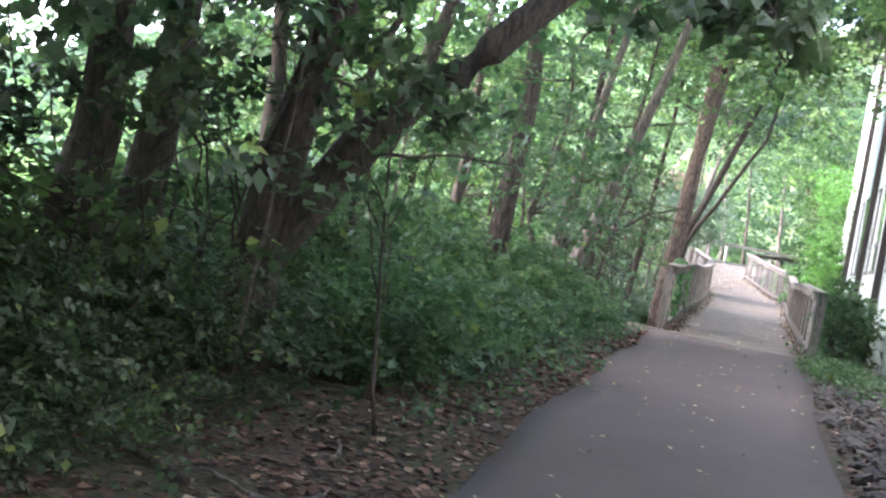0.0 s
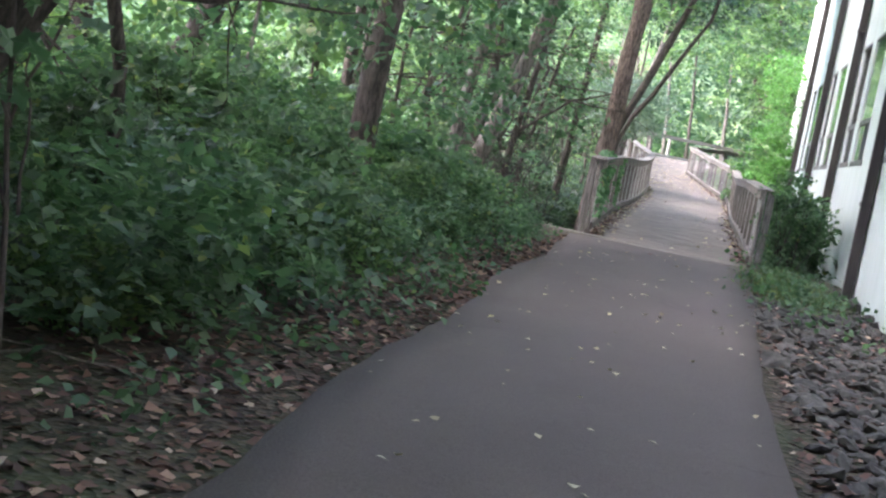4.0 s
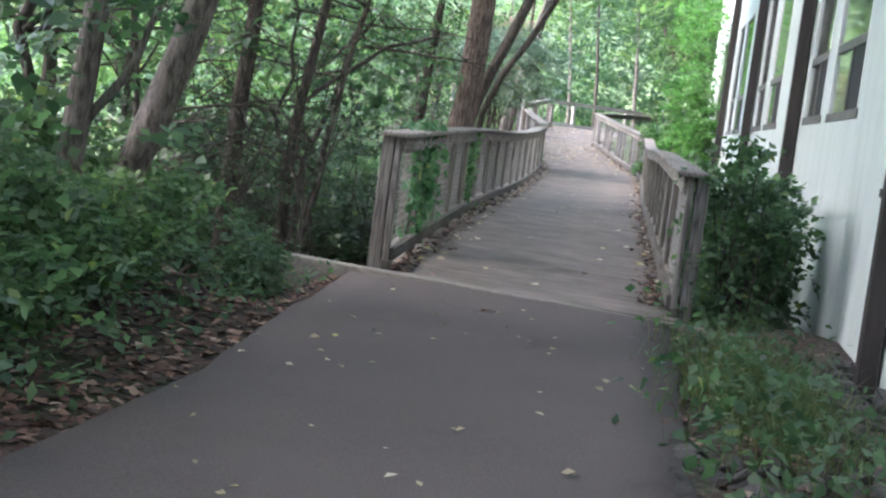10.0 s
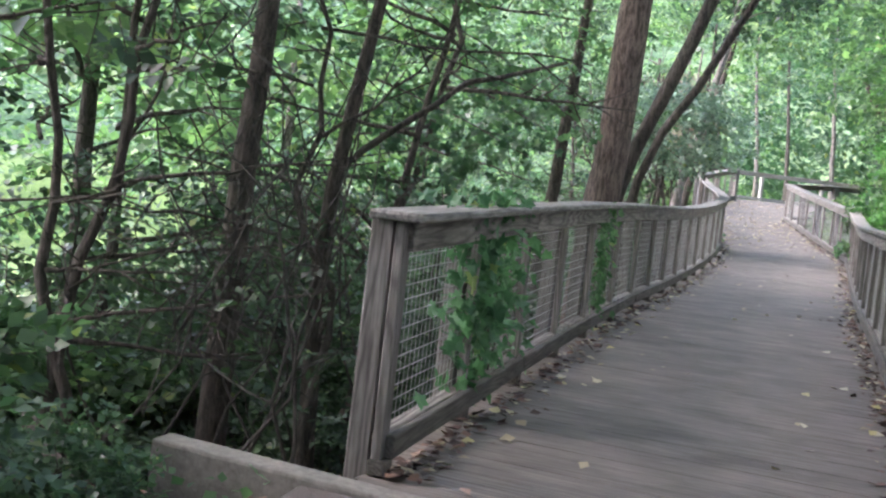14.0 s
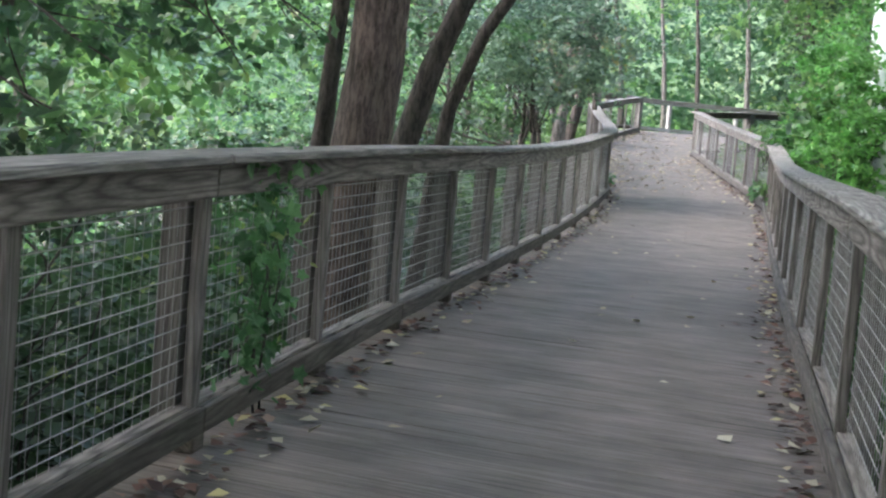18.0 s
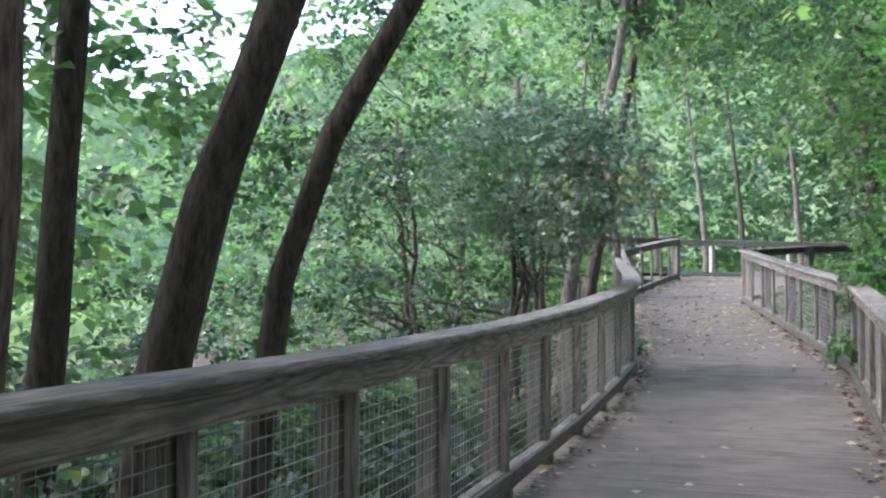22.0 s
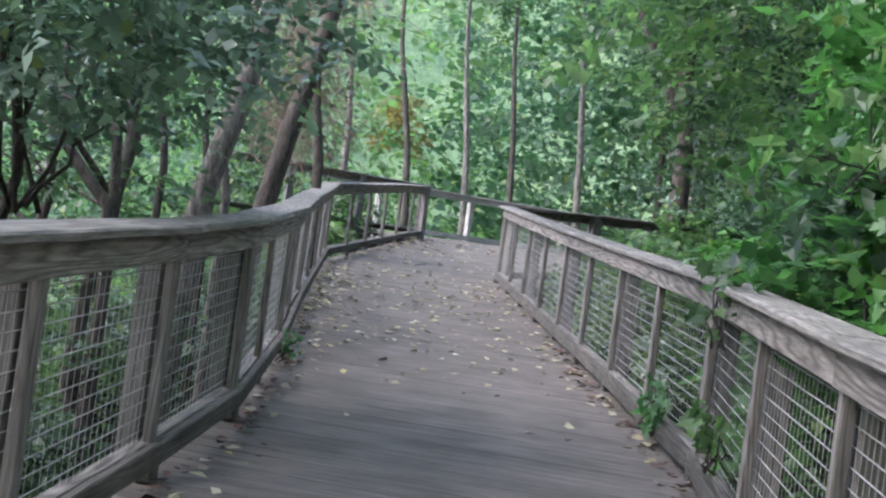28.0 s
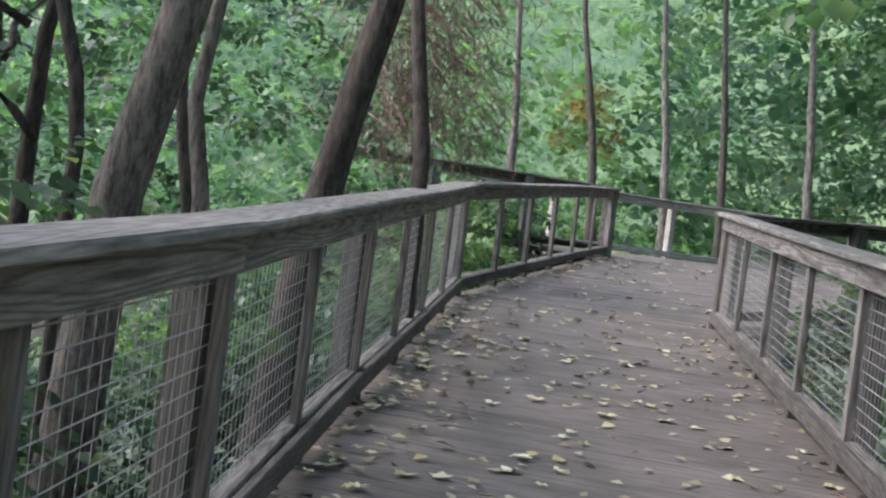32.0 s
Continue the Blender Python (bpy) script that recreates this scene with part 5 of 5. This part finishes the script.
rng = np.random.default_rng(31)
band = []
for _ in range(9000):
    y = rng.uniform(0, 19.2)
    x = -1.12 - abs(rng.normal(0, .55 if y > 9 else .9))
    band.append((x, y))
scatter("leaf_litter", band, .062, LITTER, "brown dead leaves heaped along the path's edge", "leaf litter", seed=4)
band = [(rng.uniform(.85, wall_x(10)), rng.uniform(1, 18.6)) for _ in range(3800)]
scatter("leaf_litter", band, .06, LITTER, "brown dead leaves among dark stones by the wall", "leaf litter", seed=5, lift=.02)
band = [(rng.uniform(-1.1, .85), rng.uniform(1.5, 18.6)) for _ in range(190)]
scatter("fallen_leaves", band, .045, PALE_LEAF, "small pale leaves scattered on asphalt", "leaves", seed=6, zf=lambda x, y: np.interp(y, G_Y, G_Z) + .004)
band = []
for _ in range(950):
    y = rng.uniform(19.6, 58)
    a, b_ = along(LEFT, y), along(RIGHT, y) if y < 49.5 else 2.5
    edge = rng.random()
    x = a + .06 + abs(rng.normal(0, .13)) if edge < .45 else (b_ - .06 - abs(rng.normal(0, .10)) if edge < .75 else rng.uniform(a, b_))
    if y < 40 and edge > .75 and rng.random() < .6:
        continue
    band.append((x, y))
for _ in range(380):
    y = rng.uniform(41, 49)
    band.append((along(LEFT, y) + (along(RIGHT, min(y, 49.5)) - along(LEFT, y)) * rng.random() ** 1.7, y))
scatter("fallen_leaves", band, .064, PALE_LEAF, "yellowed leaves scattered on the plank deck", "leaves", seed=7, zf=lambda x, y: np.interp(y, G_Y, G_Z) + .004, lift=.01)
pts = []
for _ in range(360):                                # broad yellow leaves, thickest on the inside of the bend
    y = 42.0 + 15.0 * rng.random() ** .85
    a, b_ = along(LEFT, y), along(RIGHT, y) if y < 49.5 else 1.2
    u = rng.random() ** (2.6 if rng.random() < .5 else 1.0)
    pts.append(np.array((a + .08 + (b_ - a - .16) * u, y, deck_z(y) + .016)))
tagged(new("fallen_leaves", lobed_mesh("fallen_leaves", pts, .085, YELLOW_LEAF, flat=.93, seed=77)), "broad yellow leaves fallen on the plank deck", "leaves", kind="stuff")
band = []
for _ in range(1350):
    y = 19.6 + 24.4 * rng.random() ** 1.8
    a, b_ = along(LEFT, y), along(RIGHT, y)
    band.append((a + .05 + abs(rng.normal(0, .085)), y) if rng.random() < .5 else (b_ - .05 - abs(rng.normal(0, .085)), y))
scatter("leaf_litter", band, .06, LITTER, "brown dead leaves caught along the railing foot", "leaf litter", seed=8, zf=lambda x, y: np.interp(y, G_Y, G_Z) + .004, lift=.012)


def stones():
    rng = np.random.default_rng(12)
    ico = bmesh.new()
    bmesh.ops.create_icosphere(ico, subdivisions=1, radius=1)
    base = np.array([v.co[:] for v in ico.verts])
    tri = [[v.index for v in f.verts] for f in ico.faces]
    ico.free()
    verts, faces = [], []
    for _ in range(2300):
        y = rng.uniform(.5, 18.3)
        t = rng.random() ** .8
        x = .92 + (wall_x(y) - .1 - .92) * t
        if y > 15.5 and x < 1.5:
            continue
        s = rng.uniform(.02, .075)
        v = base * (s * rng.uniform(.6, 1.4, 3)) * [1, 1, .38] * (1 + rng.normal(0, .2, (len(base), 1)))
        v = v @ np.array(Matrix.Rotation(rng.uniform(-.6, .6), 3, "X") @ Matrix.Rotation(rng.uniform(-.6, .6), 3, "Y") @ Matrix.Rotation(rng.uniform(0, 6), 3, "Z"))
        z = float(ground_z(x, y)) + s * .3
        k = len(verts)
        verts += [tuple(q + (x, y, z)) for q in v]
        faces += [[k + i for i in f] for f in tri]
    return tagged(mesh_ob("rubble", verts, faces, ROCK), "dark broken stones along the wall's foot", "stones", kind="stuff")


stones()


def blades(name, xy, h, label, zf=ground_z, mat=GRASS, seed=2, lean=.35):
    rng = np.random.default_rng(seed)
    verts, faces = [], []
    for x, y in xy:
        z = float(zf(x, y))
        L, a = h * rng.uniform(.5, 1.3), rng.uniform(0, 6.28)
        d = np.array([math.cos(a), math.sin(a), 0])
        s = np.array([-d[1], d[0], 0]) * .0026
        k = len(verts)
        p = np.array([x, y, z])
        q = p + d * L * lean * .3 + [0, 0, L * .6]
        e = p + d * L * lean + [0, 0, L * .92]
        verts += [tuple(p - s), tuple(p + s), tuple(q + s * .8), tuple(q - s * .8), tuple(e)]
        faces += [(k, k + 1, k + 2, k + 3), (k + 3, k + 2, k + 4)]
    return tagged(mesh_ob(name, verts, faces, mat), label, "grass", kind="stuff")


rng = np.random.default_rng(8)
blades("grass_tuft", np.column_stack([rng.normal(1.45, .2, 2200), rng.normal(16.9, .9, 2200)]), .21, "ragged tuft of green grass by the downpipe", lean=.9)
weeds = np.column_stack([rng.normal(1.42, .25, 900), rng.normal(16.4, 1.4, 900)])
ob = scatter("weeds", weeds, .07, LEAF, "low green weeds in the strip by the wall", "weeds", lift=np.random.default_rng(4).uniform(.02, .22, 900), flat=.5, seed=9)
weeds = [(-1.25 - abs(rng.normal(0, .45)), rng.uniform(6.5, 19.3)) for _ in range(900)]
w = np.array(weeds)
me = leaf_mesh("ground_cover", np.column_stack([w, ground_z(w[:, 0], w[:, 1]) + rng.uniform(.02, .2, len(w))]), .06, LEAF, flat=.6, seed=10)
tagged(new("ground_cover", me), "low green seedlings and ivy along the path's edge", "ground cover", kind="stuff")


def vine(x, y, z0, z1, spread, n, face, label, out=.03, seed=0, size=.09, mat=LEAF_VINE):
    rng = np.random.default_rng(seed)
    th = empty("vine", (x, y, z0), label=label, category="vine", group="vines on the railing")
    pts = np.column_stack([out + rng.normal(0, .035, n), rng.normal(0, spread, n), rng.beta(1.6, 1.1, n) * (z1 - z0)])
    pts[:, 0] *= face
    o = new("leaves", lobed_mesh("leaves", pts, size, mat, flat=.35, seed=seed, face=(face, 0, .35)))
    o.parent = th
    stems = [(bend((0, rng.normal(0, spread * .4), 0), (.03 * face, rng.normal(0, spread), (z1 - z0) * rng.uniform(.6, 1)), 7, .03, seed + i), np.linspace(.006, .002, 7), 5) for i in range(6)]
    o = new("stem_frame", wood_mesh("stem_frame", stems, TWIG))
    o.parent = th
    return th


vine(-1.02, 21.2, .36, 1.42, .38, 560, 1, "green climbing vine spilling over the railing", seed=1, size=.082)
vine(-1.02, 25.05, .42, 1.40, .19, 260, 1, "green climbing vine hanging on the wire mesh", seed=2, size=.068)
vine(1.36, 38.72, 1.44, 1.80, .17, 18, -1, "young vine poking through the railing", seed=4, size=.09, mat=LEAF_LIGHT)
vine(1.36, 38.51, 0.92, 1.20, .13, 22, -1, "young leaves poking through the wire mesh", seed=9, size=.10, mat=LEAF_LIGHT)
vine(1.30, 40.2, .85, 1.15, .12, 26, -1, "small green seedling at the railing foot", seed=5)
vine(-1.0, 41.2, .85, 1.05, .10, 22, 1, "small green seedling at the railing foot", seed=6, size=.05)


def stick(a, b_, r, label, mat=TWIG, seed=0, forks=0):
    th = empty("stick" if forks == 0 else "sapling", tuple(a), label=label, category="stick" if forks == 0 else "sapling")
    a, b_ = np.array(a, float), np.array(b_, float)
    main = bend((0, 0, 0), b_ - a, 8, .02 if forks else .018, seed)
    tubes = [(main, np.linspace(r, r * .45, 8), 7)]
    rng = np.random.default_rng(seed)
    tips = []
    for i in range(forks):
        q = main[3 + i % 4]
        e = q + np.array([rng.uniform(-.35, .35), rng.uniform(-.3, .3), rng.uniform(.35, .8)])
        tw = new("branch", wood_mesh("branch", [(bend(q, e, 6, .02, seed + i), np.linspace(r * .55, r * .2, 6), 5)], mat))
        tw.parent = th
        tips += [e, (q + e) / 2]
    o = new("stem", wood_mesh("stem", tubes, mat))
    o.parent = th
    if forks:
        tips = np.array(tips)
        p = np.repeat(tips, 9, 0) + rng.normal(0, .13, (len(tips) * 9, 3))
        o = new("leaves", lobed_mesh("leaves", p, .085, LEAF, flat=.5, seed=seed))
        o.parent = th
    return th


stick((-2.69, 6.74, .06), (-2.5, 6.6, 2.3), .016, "pale bare pole leaning in the undergrowth", BARK_GREY, 1)
stick((-1.69, 6.4, .05), (-1.9, 6.4, 1.75), .013, "slender dark sapling beside the path", BARK, 2, 6)
stick((-1.95, 4.6, .06), (-2.9, 5.4, .12), .022, "fallen branch lying in leaf litter", BARK, 3)
stick((-1.5, 4.5, .06), (-2.1, 4.9, .07), .014, "pale broken stick on the leaf litter", BARK_GREY, 4)
for i, (a, c) in enumerate((((-4.35, 10.4, 1.72), (-3.25, 10.2, .95)), ((-4.2, 10.6, 1.55), (-3.35, 10.3, .7)), ((-4.6, 10.2, 1.3), (-3.5, 10.0, 1.12)), ((-4.7, 9.8, 2.0), (-3.9, 9.7, 1.2)))):
    stick(a, c, .018, "dark arching bough over the undergrowth", BARK, 300 + i)
for i in range(24):
    x, y = random.uniform(-3.2, -1.4), random.uniform(2.5, 12)
    a = random.uniform(0, 6.28)
    L = random.uniform(.3, .9)
    z = float(ground_z(x, y)) + .03
    stick((x, y, z), (x + L * math.cos(a), y + L * math.sin(a), z + .02), random.uniform(.006, .014), "dry twig lying in leaf litter", (TWIG, BARK_GREY)[i % 2], 10 + i)


def maple_branch(a, b_, n, spread, label, seed, mat=LEAF_DARK, size=.14):
    """A thin overhanging branch with broad lobed leaves."""
    th = empty("branch", tuple(a), label=label, category="branch")
    rng = np.random.default_rng(seed)
    main = bend((0, 0, 0), np.array(b_, float) - np.array(a, float), 8, .03, seed)
    tubes, tips = [(main, np.linspace(.014, .004, 8), 6)], []
    for i in range(10):
        q = main[1 + i * 6 // 10]
        e = q + rng.normal(0, spread, 3) * [1, 1, .5]
        new("twig", wood_mesh("twig", [(bend(q, e, 5, .015, seed + i), np.linspace(.005, .002, 5), 5)], BARK)).parent = th
        tips += [e, (q + e) / 2]
    o = new("stem", wood_mesh("stem", tubes, BARK))
    o.parent = th
    tips = np.array(tips)
    p = np.repeat(tips, n, 0) + rng.normal(0, spread * .4, (len(tips) * n, 3)) * [1, 1, .5]
    o = new("leaves", lobed_mesh("leaves", p, size, mat, flat=.3, seed=seed, face=(.1, -.9, .5)))
    o.parent = th


maple_branch((0.17, 6.50, 2.83), (-0.62, 5.60, 2.18), 5, .22, "overhanging maple branch with dark lobed leaves", 71)
maple_branch((-0.22, 6.00, 2.71), (0.02, 5.50, 2.15), 5, .16, "overhanging maple branch with dark lobed leaves", 72)

for i, (a, c) in enumerate((((-3.4, 6.3, 2.5), (-2.6, 5.6, 2.0)), ((-3.1, 6.0, 1.9), (-2.5, 5.3, 1.55)), ((-2.7, 6.8, 2.7), (-1.9, 6.2, 2.25)), ((-2.3, 7.2, 2.3), (-1.7, 6.8, 1.75)), ((-3.6, 5.6, 2.2), (-3.0, 4.9, 1.9)))):
    maple_branch(a, c, 5, .22, "low maple branch with dark lobed leaves", 140 + i, LEAF_DARK if i % 2 else LEAF, .13)
maple_branch((2.05, 37.6, 2.75), (1.6, 37.9, 2.1), 4, .2, "broad-leaved branch leaning out over the railing", 88, LEAF_LIGHT, .13)
maple_branch((2.0, 38.4, 2.3), (1.6, 38.9, 1.9), 4, .18, "broad-leaved branch leaning out over the railing", 89, LEAF, .12)
maple_branch((-3.58, 26.50, 2.34), (-1.65, 25.00, 1.70), 6, .2, "drooping maple branch with broad green leaves", 80, LEAF, .10)
maple_branch((-3.05, 27.00, 2.54), (-1.54, 26.00, 1.83), 6, .2, "drooping maple branch with broad green leaves", 81, LEAF, .10)
maple_branch((-2.99, 25.50, 1.76), (-1.45, 24.20, 1.51), 6, .2, "drooping maple branch with broad green leaves", 82, LEAF, .10)
maple_branch((-2.86, 28.00, 2.91), (-1.50, 27.00, 2.00), 6, .2, "drooping maple branch with broad green leaves", 83, LEAF, .10)
# dead leaves and a pale log on the gully's dark floor
rng = np.random.default_rng(55)
band = [(-1.3 - abs(rng.normal(0, 1.2)), rng.uniform(19.5, 24.5)) for _ in range(2600)]
scatter("leaf_litter", band, .065, LITTER, "brown dead leaves on the gully's dark floor", "leaf litter", seed=11, lift=.015)
stick((-3.11, 20.60, 0.05), (-2.54, 20.20, -0.25), .045, "pale weathered log leaning in the gully", BARK_GREY, 61)
for i in range(12):
    x, y = random.uniform(-3.4, -1.5), random.uniform(19.9, 23.5)
    a, L = random.uniform(0, 6.28), random.uniform(.5, 1.4)
    z = float(ground_z(x, y)) + .05
    stick((x, y, z), (x + L * math.cos(a), y + L * math.sin(a), z + random.uniform(0, .25)), random.uniform(.008, .02), "fallen branch on the gully's floor", (TWIG, BARK_GREY)[i % 2], 80 + i)

leaf = tagged(new("dead_leaf", lobed_mesh("dead_leaf", [np.array((0, 0, .012)), np.array((.03, .02, .02))], .085, LITTER, flat=.9, seed=5)), "dark curled dead leaf lying on asphalt", "leaf")
leaf.location = (-.1, 18.28, deck_z(18.28))

# ---------------------------------------------------------------- deck planks, last of the large pieces
deck = tagged(empty("boardwalk_deck", (0, 20, 0)), "weathered grey-brown plank deck, gently rising", "boardwalk", kind="structure")
# joists under the deck
for line, dx in ((LEFT, .04), (RIGHT, -.04), (LEFT, 1.1)):
    ys = np.arange(19.7, 49.2, 3.0)
    for a, c in zip(ys, np.append(ys[1:], 49.5)):
        ob = beam("joist", (along(line, a) + dx, a, deck_z(a) - .16), (along(line, c) + dx, c, deck_z(c) - .16), .05, .22, WOOD, deck)
        ob.matrix_basis = Matrix.Translation((0, -20, 0)) @ ob.matrix_basis
    for a in ys[1:]:
        ob = upright("pile", along(line, a) + dx, a, -1.6, deck_z(a) - .27, .14, .14, WOOD_UP, deck)
        ob.matrix_basis = Matrix.Translation((0, -20, 0)) @ ob.matrix_basis
PLANK = .142
plank_me = bpy.data.meshes.new("plank")
pb = box_bm(1, PLANK - .0025, .038, .0018)
pb.to_mesh(plank_me)
pb.free()
plank_me.materials.append(DECK)


def lay(ca, cb, z, slope, k):
    a, c = Vector(ca), Vector(cb)
    ob = new("plank", plank_me)
    ob.parent = deck
    d = c - a
    ob.matrix_basis = Matrix.Translation((0, -20, 0)) @ pose((a.x + c.x) / 2, (a.y + c.y) / 2, z - .019 + random.uniform(-.0012, .0012), slope + random.uniform(-.15, .15), random.uniform(-.05, .05), math.degrees(math.atan2(d.y, d.x))) @ Matrix.Diagonal((d.length + random.uniform(-.02, .02), random.choice((1, 1, 1, .985, .955)), 1, 1))


k, y = 0, 0.0
while True:
    s = k * PLANK
    yl = 19.47 + s
    if yl > 61.4:
        break
    # the planks start along the slanting sill and square up further on
    w = float(smooth(0, 6, s))
    yr = 19.07 + s + .10 * w
    if yl < 49.4:
        xa, xb = along(LEFT, yl) + .0, along(RIGHT, yr) - .0
    else:
        xa, xb = (along(LEFT, yl) if yl < 57.0 else max(-3.6, along(FAR_RAIL, yl))), np.interp(yl, [49.4, 51.5, 52.5], [.2, 1.5, 4.2])
    zc = deck_z((yl + yr) / 2)
    sl = math.degrees(math.atan2(deck_z(yl + .3) - deck_z(yl - .3), .6))
    lay((xa - .05, yl), (xb + .05, yr), zc, sl, k)
    k += 1
